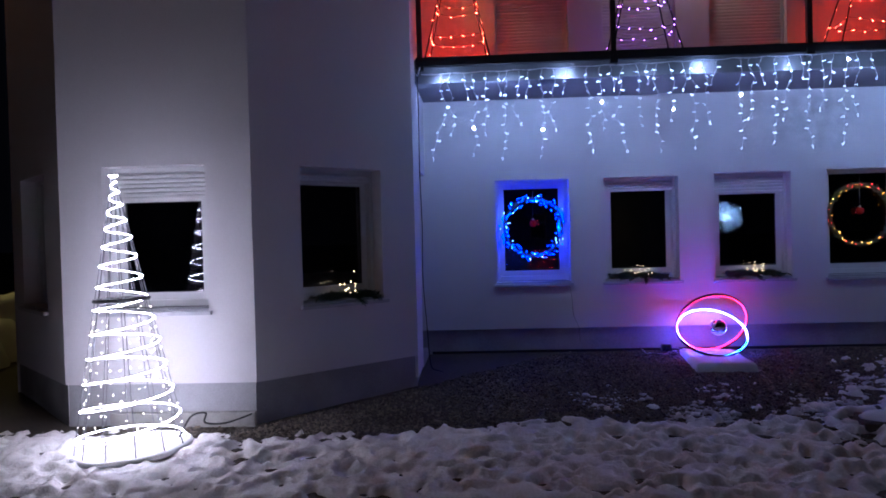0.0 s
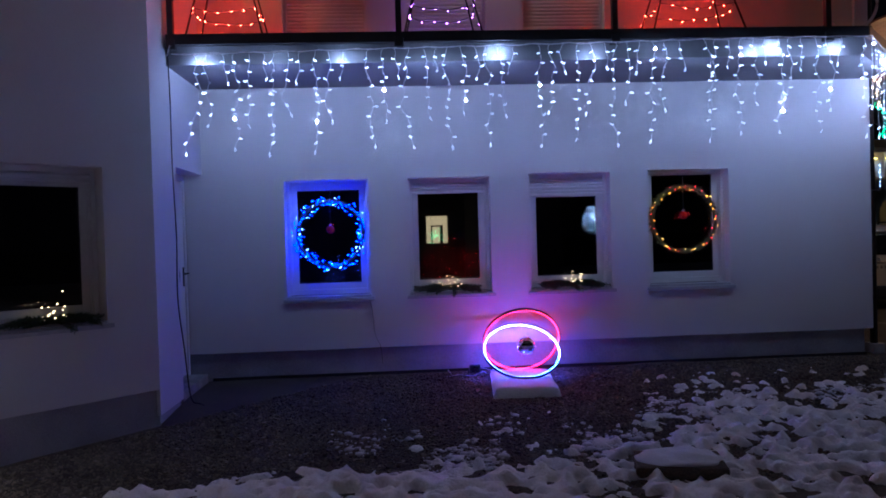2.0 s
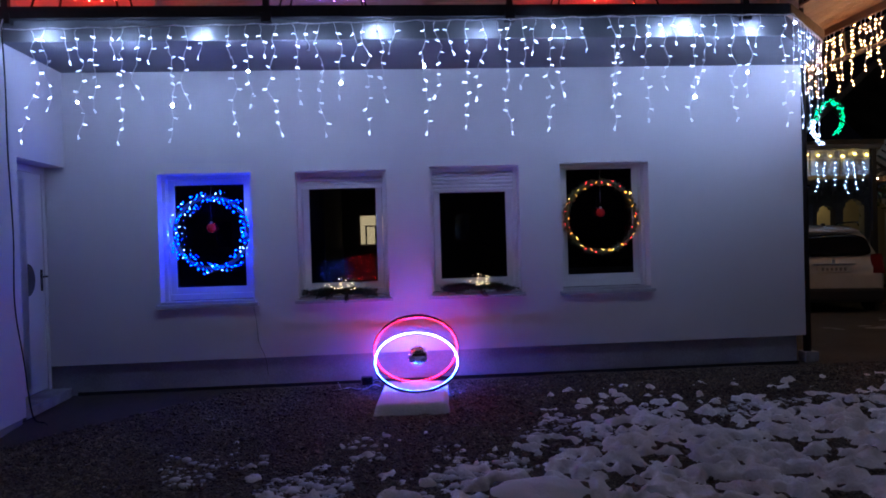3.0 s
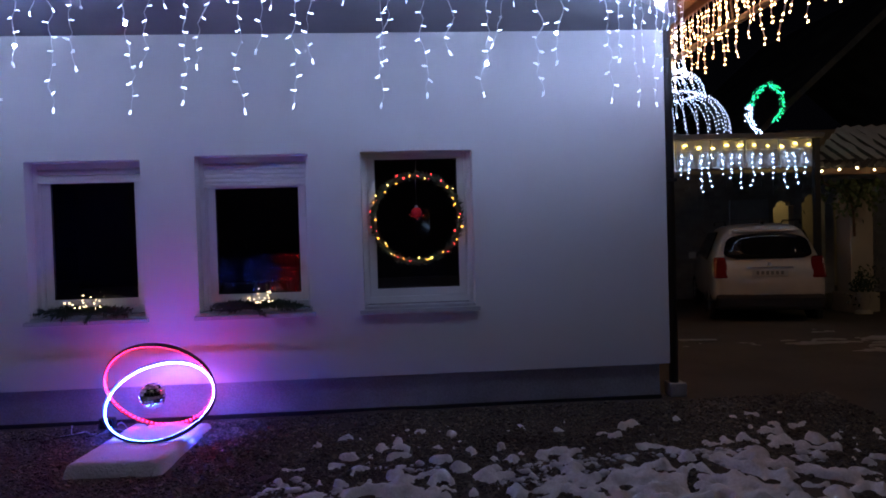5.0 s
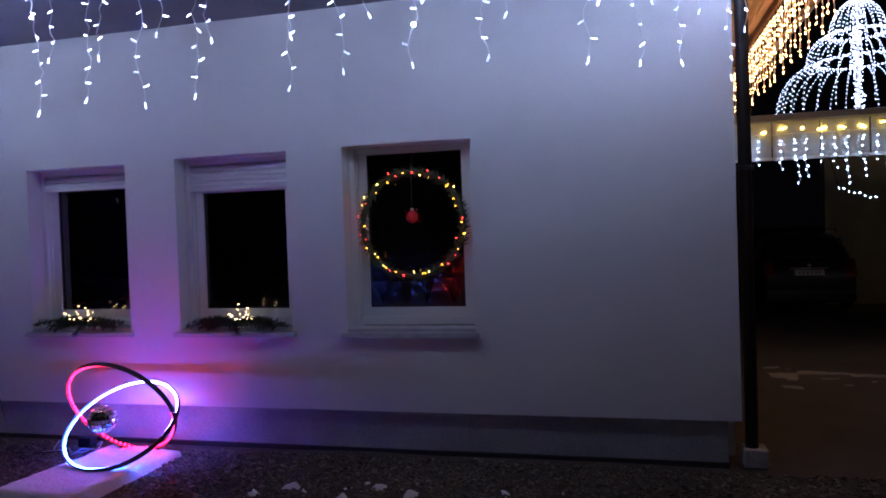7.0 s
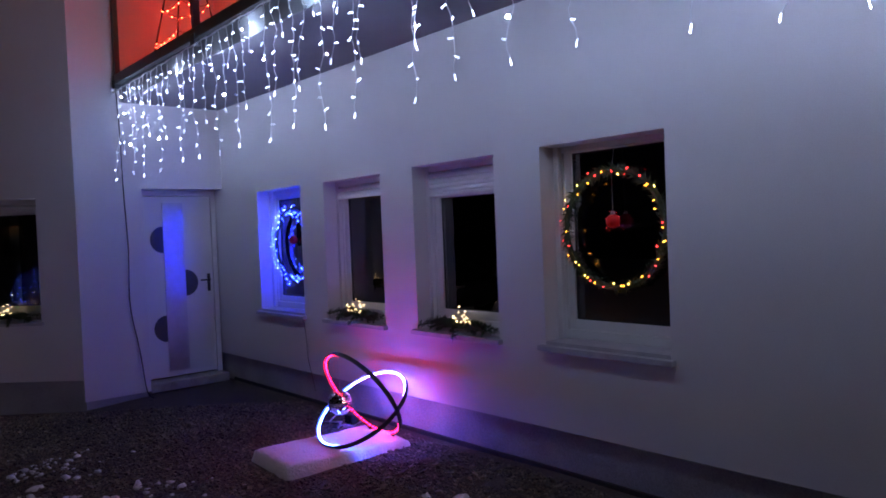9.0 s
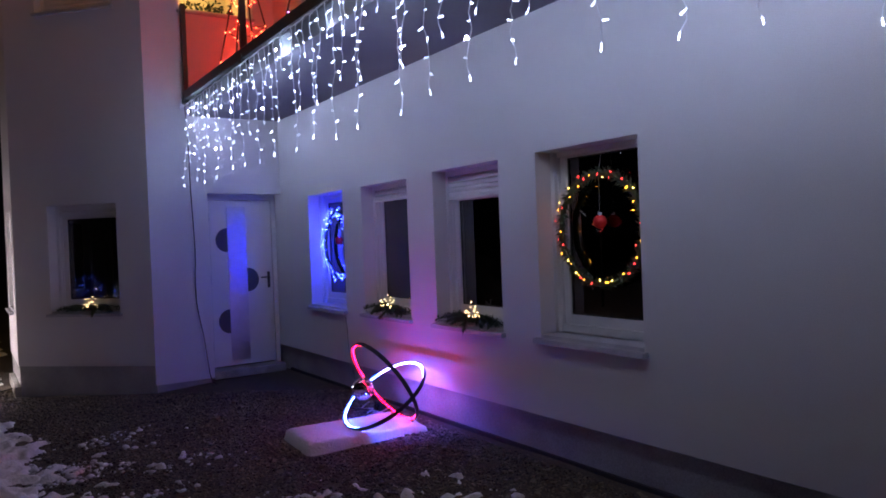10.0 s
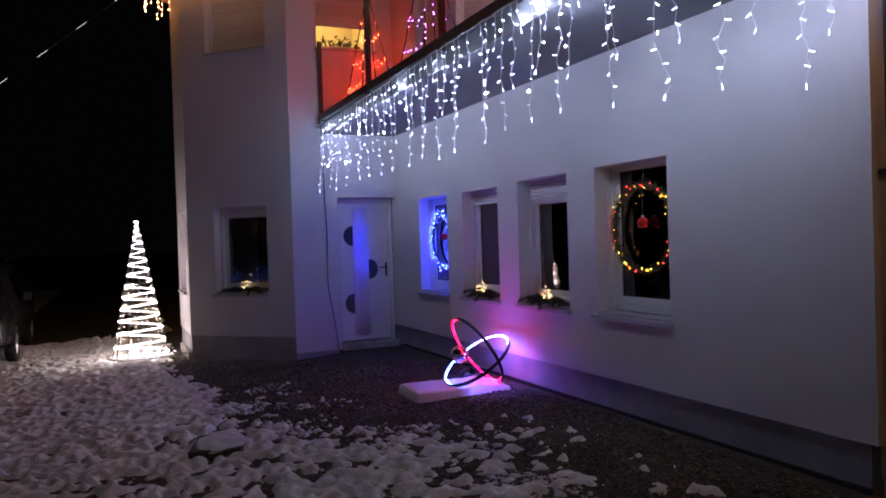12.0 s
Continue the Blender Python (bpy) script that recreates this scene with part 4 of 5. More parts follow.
def fir_sprig(name, label, m, width, seed):
    """Fir twigs lying along a sill, with a clump of warm bulbs."""
    rng = random.Random(seed)
    s = thing(name, label, "fir twigs", (0, 0, 0), "fir twigs on the sills")
    s.matrix_basis = m
    for k in range(17):
        a = Vector((rng.uniform(-0.12, 0.12), rng.uniform(-0.03, 0.04), 0.03))
        side = 1 if k % 2 else -1
        b = Vector((side * width * rng.uniform(0.22, 0.58), rng.uniform(-0.11, 0.05), rng.uniform(-0.01, 0.05)))
        if k == 8:
            b = Vector((rng.uniform(-0.1, 0.15), -0.13, -0.04))
        bm = bmesh.new()
        mid = a.lerp(b, 0.5) + Vector((0, 0, 0.025))
        line = [a.lerp(mid, t / 5) if t < 5 else mid.lerp(b, (t - 5) / 5) for t in range(11)]
        tube(bm, line, 0.0035, 4)
        for i in range(190):
            t = rng.uniform(0.05, 1) * 10
            i0 = min(9, int(t))
            p = line[i0].lerp(line[i0 + 1], t - i0)
            along = (line[i0 + 1] - line[i0]).normalized()
            way = (along * rng.uniform(0.3, 1) + Vector((rng.uniform(-1, 1), rng.uniform(-1, 1), rng.uniform(-0.8, 1)))).normalized()
            q = p + way * rng.uniform(0.03, 0.062)
            sd = way.cross(Vector((0.3, 0.5, 0.8))).normalized() * 0.0042
            md = p.lerp(q, 0.4)
            bm.faces.new([bm.verts.new(c) for c in (p, md + sd, q, md - sd)])
        part("twig", bm, M_PINE, s)
    for k in range(20):
        p = Vector((rng.gauss(0.0, 0.07), rng.uniform(-0.05, 0.03), 0.05 + abs(rng.gauss(0, 0.06))))
        share("bulb", small_bulb(G_WARM, 0.0048), s, Matrix.Translation(p))
    return s


for i, (s, key) in enumerate(((1.80, "main"), (3.22, "main"), (1.02, "slant"))):
    fir_sprig("fir_sprig", "dark fir twigs with warm white lights on the sill", local(*FACES[key]) @ Matrix.Translation((s, 0.03, 0.90)), 0.74, 20 + i)


def pyramid(name, label, place, half, height, mat, seed, bulbs=0.0055):
    """A four-legged metal frame hung with lamps."""
    rng = random.Random(seed)
    p = thing(name, label, "light pyramid", place, "light pyramids on the balcony")
    corner = [Vector((sx * half, sy * 0.28, 0)) for sx, sy in ((-1, -1), (1, -1), (1, 1), (-1, 1))]
    apex = Vector((0, 0, height))
    for c in corner:
        bm = bmesh.new()
        rod(bm, c, apex, 0.011, 0.008, 6)
        part("leg", bm, M_BLACK, p)
    for f in (0.03, 0.22, 0.42, 0.62):
        q = [c.lerp(apex, f) for c in corner]
        if f == 0.03:
            bm = bmesh.new()
            for a, b in zip(q, q[1:] + q[:1]):
                rod(bm, a, b, 0.009, seg=5)
            part("ring_bar", bm, M_BLACK, p)
        bm = bmesh.new()
        wire = bmesh.new()
        for a, b in zip(q, q[1:] + q[:1]):
            n = max(3, int((b - a).length / 0.12))
            path = []
            for k in range(n + 1):
                t = k / n
                path.append(a.lerp(b, t) + Vector((0, 0, -0.10 * half * 4 * t * (1 - t) + rng.uniform(-0.012, 0.012))))
                ball(bm, path[-1] + Vector((rng.uniform(-0.01, 0.01), rng.uniform(-0.01, 0.01), -0.008)), bulbs, 6, 4)
            tube(wire, path, 0.003, 4)
        part("wire", wire, M_RUBBER, p)
        tagged(part("bulbs", bm, mat, p, "glowing string of bulbs"), kind="stuff")
    bm = bmesh.new()
    for c in corner:
        for k in range(9):
            ball(bm, c.lerp(apex, (k + rng.uniform(0, 1)) / 10) + Vector((rng.uniform(-0.015, 0.015), 0, 0)), bulbs * 0.9, 5, 4)
    tagged(part("leg_bulbs", bm, mat, p, "bulbs wound up the legs"), kind="stuff")
    return p


pyramid("light_pyramid", "metal pyramid frame with red lights on the balcony", (-0.46, 8.86, 3.505), 0.40, 1.75, G_BALCRED, 31)
pyramid("light_pyramid", "metal pyramid frame with purple lights on the balcony", (1.74, 8.86, 3.505), 0.42, 1.75, G_PURPLE, 32, 0.0065)
pyramid("light_pyramid", "metal pyramid frame with red lights on the balcony", (4.42, 8.86, 3.505), 0.52, 1.75, G_BALCRED, 33)

# white hoop ornament at the balcony's corner
bm = bmesh.new()
tube(bm, [(0.30 * math.cos(a), 0, 0.30 * math.sin(a)) for a in np.linspace(0, math.tau, 40, endpoint=False)], 0.016, 8, True)
hoop = thing("hoop_ornament", "white hoop ornament on a stand at the balcony corner", "ornament", (6.15, 8.75, 3.92))
part("hoop", bm, M_PVC, hoop, smooth=True)
bm = bmesh.new()
rod(bm, (0, 0, -0.42), (0, 0, -0.29), 0.018)
rod(bm, (0.05, 0.02, -0.42), (0.05, 0.02, 0.8), 0.02)
part("stand", bm, M_PVC, hoop)

# stone slab capped with snow
st = thing("stone_slab", "dark stone slab capped with snow in the yard", "stone", (3.12, 6.12, float(ground_z(3.1, 6.12))), rz=-14)
bm = boxed((-0.30, -0.21, -0.02), (0.30, 0.21, 0.075), 0.025)
for v in bm.verts:
    v.co += 0.018 * noise.noise_vector(v.co * 7)
part("stone", bm, M_GRAVEL, st)
bm = bmesh.new()
bmesh.ops.create_icosphere(bm, subdivisions=4, radius=1.0, matrix=Matrix.Translation((0.01, 0.02, 0.075)) @ Matrix.Diagonal((0.31, 0.215, 0.045, 1)))
for v in bm.verts:
    v.co += 0.022 * noise.noise_vector(v.co * 9)
part("snow_cap", bm, M_SNOW_CLEAN, st, smooth=True)

# ---- the lane beside the house ----
dp = thing("downpipe", "dark rain pipe at the corner of the house", "downpipe", (6.85, 9.50, 0.0))
bm = bmesh.new()
rod(bm, (0, 0, 0.05), (0, 0, 6.2), 0.042, seg=14)
part("pipe", bm, M_BLACK, dp, smooth=True)
part("gully", boxed((-0.06, -0.08, -0.02), (0.09, 0.09, 0.10), 0.012), M_CONCRETE, dp)
for z in (1.9, 3.0):
    part("clip", boxed((-0.07, -0.05, z), (0.05, 0.05, z + 0.03), 0.004), M_BLACK, dp)

cn = thing("side_canopy", "stained wooden canopy along the side of the house", "canopy")
for k in range(7):
    part("board", boxed((6.80 + 0.125 * k, 8.2, 3.86), (6.92 + 0.125 * k, 15.9, 3.885), 0.003), M_WOOD, cn)
part("fascia", boxed((7.64, 8.2, 3.78), (7.68, 15.9, 3.95), 0.005), M_WOOD, cn)
gt = thing("gutter_bar", "dark bar below the canopy edge", "bar")
bm = bmesh.new()
rod(bm, (7.72, 8.3, 3.45), (7.72, 15.9, 3.45), 0.035)
part("bar", bm, M_BLACK, gt)
for y in (10.0, 12.5, 15.0):
    bm = bmesh.new()
    rod(bm, (7.72, y, 3.45), (7.68, y, 3.86), 0.012)
    part("hanger", bm, M_BLACK, gt)
icicles("gold_icicle_lights", "warm gold icicle lights along the side canopy", [(7.66, 8.25), (7.66, 15.8)], [0.72, 0.45, 0.6, 0.3], 0.09, None, M_CABLE_WHITE, 17, objects=False, z=3.80, glow_mat=G_GOLD, every=0.065, size=0.0055)
icicles("gold_icicle_lights", "warm gold icicle lights under the roof of the bay", [(-5.7, 7.45), (-4.25, 6.05), (-2.1, 6.05), (-0.5, 7.55)], [0.5, 0.25, 0.4], 0.14, None, M_CABLE_WHITE, 18, objects=False, z=6.26, glow_mat=G_GOLD_SOFT, every=0.09, size=0.0075)


def portal():
    p = thing("lane_portal", "translucent canopy across the lane with lights", "canopy")
    part("cap_beam", boxed((6.85, 15.38, 2.98), (12.0, 15.62, 3.07), 0.01), M_FASCIA, p)
    for k in range(8):
        part("panel", boxed((6.88 + 0.62 * k, 15.48, 2.48), (7.485 + 0.62 * k, 15.50, 2.975), 0.003), M_FROST, p)
    part("bottom_rail", boxed((6.85, 15.46, 2.44), (9.6, 15.52, 2.478), 0.004), M_PVC, p)
    part("roof_sheet", boxed((6.85, 15.6, 2.99), (12.0, 19.5, 3.04)), M_BLACK, p)
    for x in (6.95, 11.9):
        part("post", boxed((x - 0.05, 15.45, -0.4), (x + 0.05, 15.55, 2.98), 0.006), M_BLACK, p)
    rng = random.Random(5)
    for k in range(20):
        x = 7.0 + 0.25 * k
        bm = bmesh.new()
        bmesh.ops.create_uvsphere(bm, u_segments=8, v_segments=5, radius=1.0, matrix=Matrix.Translation((x, 15.45, 2.86 + rng.uniform(-0.03, 0.03))) @ Matrix.Rotation(rng.uniform(-0.4, 0.4), 4, "Y") @ Matrix.Diagonal((0.045 * rng.uniform(0.5, 1.4), 0.012, 0.014 * rng.uniform(0.6, 1.4), 1)))
        part("yellow_lamp", bm, G_YELLOW, p, "small yellow lamp")
    return p


portal()
icicles("white_icicle_lights", "white icicle lights across the lane canopy", [(6.95, 15.42), (11.8, 15.42)], [0.62, 0.42, 0.5, 0.7], 0.19, None, M_CABLE_WHITE, 19, objects=False, z=2.80, glow_mat=G_CYAN, every=0.075, size=0.0056)


def fountain(place):
    """Three-tiered bell of light strings on the lane canopy."""
    f = thing("light_fountain", "three-tiered white bell of light strings on the canopy", "light fountain", place)
    tiers = ((0.0, 0.70, 1.06, 0.50, 30), (0.66, 0.42, 0.66, 0.36, 26), (1.05, 0.50, 0.36, 0.02, 20))
    for z0, h, r0, r1, ribs in tiers:
        bm = bmesh.new()
        wire = bmesh.new()
        n = int(h * 14 + 7)
        path = []
        for k in range(n):
            q = math.pi / 2 * k / (n - 1)
            path.append((r1 + (r0 - r1) * math.cos(q), 0, z0 + h * math.sin(q)))
        for p in path:
            ball(bm, p, 0.0080, 5, 4)
        tube(wire, path, 0.003, 4)
        bulbs, wires = mesh_of("bulb_string", bm, G_DOME), mesh_of("rib", wire, M_FASCIA)
        for k in range(ribs):
            rib = share("rib", wires, f, Matrix.Rotation(math.tau * k / ribs, 4, "Z"))
            tagged(share("bulb_string", bulbs, rib, Matrix.Identity(4), "cool white bulbs"), kind="stuff")
        bm = bmesh.new()
        for k in range(int(70 * r1) + 20):
            a = math.tau * k / (int(70 * r1) + 20)
            ball(bm, (r1 * 1.05 * math.cos(a), r1 * 1.05 * math.sin(a), z0 + h + 0.01), 0.013, 5, 4)
        tagged(part("tier_ring", bm, G_DOME, f, "ring of bulbs"), kind="stuff")
    bm = bmesh.new()
    rod(bm, (0, 0, 0), (0, 0, 1.5), 0.018, seg=10)
    part("pole", bm, M_PVC, f, "white pole")
    rng = random.Random(6)
    bm = bmesh.new()
    for k in range(150):
        a, z = rng.uniform(0, math.tau), 1.5 * k / 150 if k % 3 else rng.choice((0.18, 0.66, 1.08, 1.35)) + rng.gauss(0, 0.06)
        r = 0.05 + 0.03 * (k % 3 == 0)
        ball(bm, (r * math.cos(a), r * math.sin(a), z), 0.012, 5, 4)
    tagged(part("column_bulbs", bm, G_DOME, f, "bright bulbs wound round the pole"), kind="stuff")
    return f


fountain((9.30, 15.75, 3.08))

HOOK = [(0.03, 0), (-0.12, 0.10), (-0.2, 0.30), (-0.18, 0.5), (-0.05, 0.75), (0.18, 0.89), (0.38, 0.75), (0.43, 0.45), (0.27, 0.24)]
cn = thing("light_cane", "curled light cane, white below and green above", "light figure", (10.95, 15.6, 3.07))
rng = random.Random(9)
for nm, seg, mat in (("white_bulbs", HOOK[:4], G_CYAN), ("green_bulbs", HOOK[3:], G_GREEN)):
    bm = bmesh.new()
    for (x0, z0), (x1, z1) in zip(seg, seg[1:]):
        for k in range(36):
            t = rng.random()
            ball(bm, (x0 + (x1 - x0) * t + rng.gauss(0, 0.03), rng.gauss(0, 0.02), z0 + (z1 - z0) * t + rng.gauss(0, 0.025)), 0.0062, 5, 4)
    tagged(part(nm, bm, mat, cn), kind="stuff")
part("frame", tube(bmesh.new(), [(x, 0, z) for x, z in HOOK], 0.012, 6), M_BLACK, cn)


def car(name, label, m, paint):
    """A compact high hatchback; its rear at y = 0, driving along +y."""
    c = thing(name, label, "car")
    c.matrix_basis = m
    st = [(0.00, 0.46, 0.62, 0.70, 0.74, 0.76, 0.70), (0.05, 0.34, 0.60, 0.86, 0.93, 0.84, 0.80), (0.16, 0.30, 0.62, 0.96, 1.04, 0.875, 0.76), (0.30, 0.28, 0.64, 1.02, 1.36, 0.885, 0.66), (0.44, 0.27, 0.64, 1.03, 1.60, 0.888, 0.60), (0.80, 0.25, 0.64, 1.03, 1.66, 0.888, 0.62), (1.6, 0.24, 0.64, 1.02, 1.68, 0.888, 0.63), (2.4, 0.24, 0.64, 1.00, 1.60, 0.888, 0.61), (2.75, 0.24, 0.64, 0.99, 1.40, 0.886, 0.62), (3.15, 0.25, 0.63, 0.97, 1.07, 0.88, 0.72), (3.6, 0.26, 0.62, 0.92, 0.99, 0.87, 0.70), (4.0, 0.28, 0.58, 0.82, 0.88, 0.82, 0.66), (4.2, 0.36, 0.54, 0.66, 0.70, 0.70, 0.58)]
    bm = bmesh.new()
    rings = []
    for y, zb, zm, zs, zt, w, wt in st:
        half = [(w * 0.86, zb), (w, zb + 0.10), (w, zm), (w * 0.985, zs), (wt + 0.03, zt - 0.05), (wt * 0.8, zt)]
        ring = [(x, z) for x, z in half] + [(0, zt + 0.012)] + [(-x, z) for x, z in half[::-1]]
        rings.append([bm.verts.new((x, y, z)) for x, z in ring])
    n = len(rings[0])
    for A, B in zip(rings, rings[1:]):
        for k in range(n):
            bm.faces.new((A[k], A[(k + 1) % n], B[(k + 1) % n], B[k]))
    bm.faces.new(rings[0])
    bm.faces.new(rings[-1][::-1])
    bmesh.ops.recalc_face_normals(bm, faces=bm.faces)
    body = part("body", bm, paint, c, smooth=True)
    sub = body.modifiers.new("round", "SUBSURF")
    sub.levels = sub.render_levels = 2

    def panel(nm, quad, mat, parent, label="", thick=0.012):
        b = bmesh.new()
        q = [Vector(v) for v in quad]
        nrm = (q[1] - q[0]).cross(q[-1] - q[0]).normalized()
        lo = [b.verts.new(v) for v in q]
        hi = [b.verts.new(v + nrm * thick) for v in q]
        b.faces.new(lo[::-1])
        b.faces.new(hi)
        for i in range(len(q)):
            j = (i + 1) % len(q)
            b.faces.new((lo[i], lo[j], hi[j], hi[i]))
        bmesh.ops.recalc_face_normals(b, faces=b.faces)
        return part(nm, b, mat, parent, label)

    gl = bmesh.new()
    rim = []
    for k in range(40):
        q = math.tau * k / 40
        u, v = (abs(math.cos(q)) ** 0.45 * (1 if math.cos(q) > 0 else -1), abs(math.sin(q)) ** 0.5 * (1 if math.sin(q) > 0 else -1))
        rim.append((u * (0.67 - 0.05 * v), 1.275 + 0.205 * v + 0.02 * (1 - u * u)))
    curve = lambda x, z: 0.13 + 0.44 * (z - 1.04) + 0.03 * (abs(x) / 0.7) ** 4
    out = [gl.verts.new((x, curve(x, z) - 0.02, z)) for x, z in rim]
    back = [gl.verts.new((x, curve(x, z) + 0.10, z)) for x, z in rim]
    mid = [gl.verts.new((x * 0.5, curve(x * 0.5, 1.275 + (z - 1.275) * 0.5) - 0.024, 1.275 + (z - 1.275) * 0.5)) for x, z in rim]
    for k in range(40):
        j = (k + 1) % 40
        gl.faces.new((out[k], out[j], mid[j], mid[k]))
        gl.faces.new((out[j], out[k], back[k], back[j]))
    gl.faces.new(mid)
    gl.faces.new(back)
    bmesh.ops.recalc_face_normals(gl, faces=gl.faces)
    part("rear_window", gl, M_TINT, c, "dark rounded rear window", True)
    part("rear_spoiler", boxed((-0.52, 0.31, 1.535), (0.52, 0.52, 1.56), 0.012), paint, c)
    for s in (-1, 1):
        panel("side_window", [(s * 0.90, 0.75, 1.06), (s * 0.90, 2.62, 1.04), (s * 0.70, 2.2, 1.50), (s * 0.70, 0.85, 1.54)][::s], M_TINT, c, "dark side window", 0.012)
        tl = bmesh.new()
        box(tl, (s * 0.76 - 0.10, 0.0, 0.76), (s * 0.76 + 0.10, 0.22, 1.12), 0.04)
        for v in tl.verts:
            v.co.y += (v.co.z - 0.74) * 0.35
            v.co.x += -s * 0.12 * (1.06 - v.co.z) * (1 if abs(v.co.x) < 0.77 else -0.3)
        part("tail_light", tl, M_TAIL, c, "red tail light")
        rl = bmesh.new()
        tube(rl, [(s * 0.60, 0.6, 1.66), (s * 0.61, 0.7, 1.72), (s * 0.61, 2.0, 1.72), (s * 0.60, 2.15, 1.65)], 0.016)
        part("roof_rail", rl, M_BLACK, c)
        hl = bmesh.new()
        box(hl, (s * 0.60 - 0.14, 3.95, 0.66), (s * 0.60 + 0.14, 4.13, 0.80), 0.03)
        part("headlight", hl, M_CHROME, c, "clear headlight")
        mr = bmesh.new()
        box(mr, (s * 0.98 - 0.07, 2.5, 1.0), (s * 0.98 + 0.07, 2.62, 1.14), 0.03)
        part("mirror", mr, paint, c)
        for y in (0.78, 3.35):
            t = bmesh.new()
            tube(t, [(s * 0.80, y + 0.25 * math.cos(a), 0.335 + 0.25 * math.sin(a)) for a in np.linspace(0, math.tau, 28, endpoint=False)], 0.088, 8, True)
            wheel = part("wheel", t, M_TYRE, c, "black tyre on alloy rim", True)
            r = bmesh.new()
            for k in range(5):
                a = math.tau * k / 5
                rod(r, (s * 0.865, y, 0.335), (s * 0.865, y + 0.18 * math.cos(a), 0.335 + 0.18 * math.sin(a)), 0.03, 0.022, 6)
            rod(r, (s * 0.80, y, 0.335), (s * 0.85, y, 0.335), 0.19, seg=20)
            part("rim", r, M_RIM, wheel)
    part("rear_bumper", boxed((-0.84, -0.04, 0.24), (0.84, 0.24, 0.50), 0.06), M_BLACK, c, "black plastic bumper")
    plate = part("number_plate", boxed((-0.27, -0.005, 0.80), (0.27, 0.012, 0.91), 0.003), M_PLATE, c, "white number plate")
    for k in range(6):
        part("plate_bar", boxed((-0.21 + 0.075 * k, -0.008, 0.825), (-0.165 + 0.075 * k, -0.0055, 0.885)), M_BAR, plate)
    part("trim_strip", boxed((-0.36, -0.006, 0.93), (0.36, 0.03, 0.955), 0.004), M_CHROME, c, "chrome trim strip")
    bd = bmesh.new()
    rod(bd, (0, 0.02, 1.00), (0, 0.06, 1.00), 0.035, seg=16)
    part("badge", bd, M_CHROME, c)
    an = bmesh.new()
    box(an, (-0.03, 0.62, 1.66), (0.03, 0.74, 1.71), 0.015)
    part("antenna_fin", an, M_BLACK, c)
    wp = bmesh.new()
    rod(wp, (0.0, 0.20, 1.12), (0.36, 0.24, 1.16), 0.008)
    part("rear_wiper", wp, M_BLACK, c)
    return c


car("parked_car", "white compact hatchback parked in the lane", pose(10.84, 15.17, float(ground_z(11, 16.5)) + 0.01, 0, 0, -18) @ Matrix.Scale(1.04, 4), M_CARWHITE)
car("street_car", "dark car parked at the roadside", pose(-7.75, 3.0, float(ground_z(-5, 3.1)) + 0.0, 0, 0, -90), M_CARDARK)


def brick_wall(name, P, d, length, height, arches, label):
    """A wall of white bricks with round arches through it."""
    w = thing(name, label, "wall", kind="structure")
    w.matrix_basis = local(P, d)
    inside = lambda s, z, grow=0.0: any(abs(s - c) < r + grow and (z < top - r or (s - c) ** 2 + (z - top + r) ** 2 < (r + grow) ** 2) for c, r, top in arches)
    bw, bh = 0.30, 0.11
    bm = bmesh.new()
    bmesh.ops.create_cube(bm, size=1.0, matrix=Matrix.Diagonal((bw - 0.014, 0.10, bh - 0.014, 1)))
    me = mesh_of("brick", bm, M_BRICKWHITE)
    rest = bmesh.new()
    rows = int(height / bh)
    for k in range(-4, rows):
        off = 0.5 * bw * (k % 2)
        n = int(length / bw)
        for i in range(n):
            s, z = off + bw * (i + 0.5), bh * (k + 0.5)
            if not inside(s, z, 0.12):
                share("brick", me, w, Matrix.Translation((s, 0.05, z)))
    # mortar core in narrow columns, cut round the arches
    step = 0.075
    for i in range(int(length / step)):
        s = step * (i + 0.5)
        low = max([top - r + math.sqrt(max(r * r - (s - c) ** 2, 0)) for c, r, top in arches if abs(s - c) < r] + [-0.5])
        box(rest, (s - step / 2, 0.02, low), (s + step / 2, 0.24, height))
    part("mortar_core", rest, M_BRICKWHITE, w)
    return w


brick_wall("arch_wall", (11.2, 20.6), (1.0, 0.0), 7.5, 2.75, [(2.97, 0.25, 2.05), (3.76, 0.28, 2.2), (4.52, 0.28, 2.2)], "white brick wall with round arches")
tagged(part("wall_beyond", boxed((10.5, 22.6, -0.6), (19.5, 22.9, 3.0)), M_CREAM), "cream wall seen through the arches", "wall", kind="structure")
lamp("arch_light", "POINT", (14.9, 21.9, 2.3), 7, (1.0, 0.75, 0.3), 0.08)


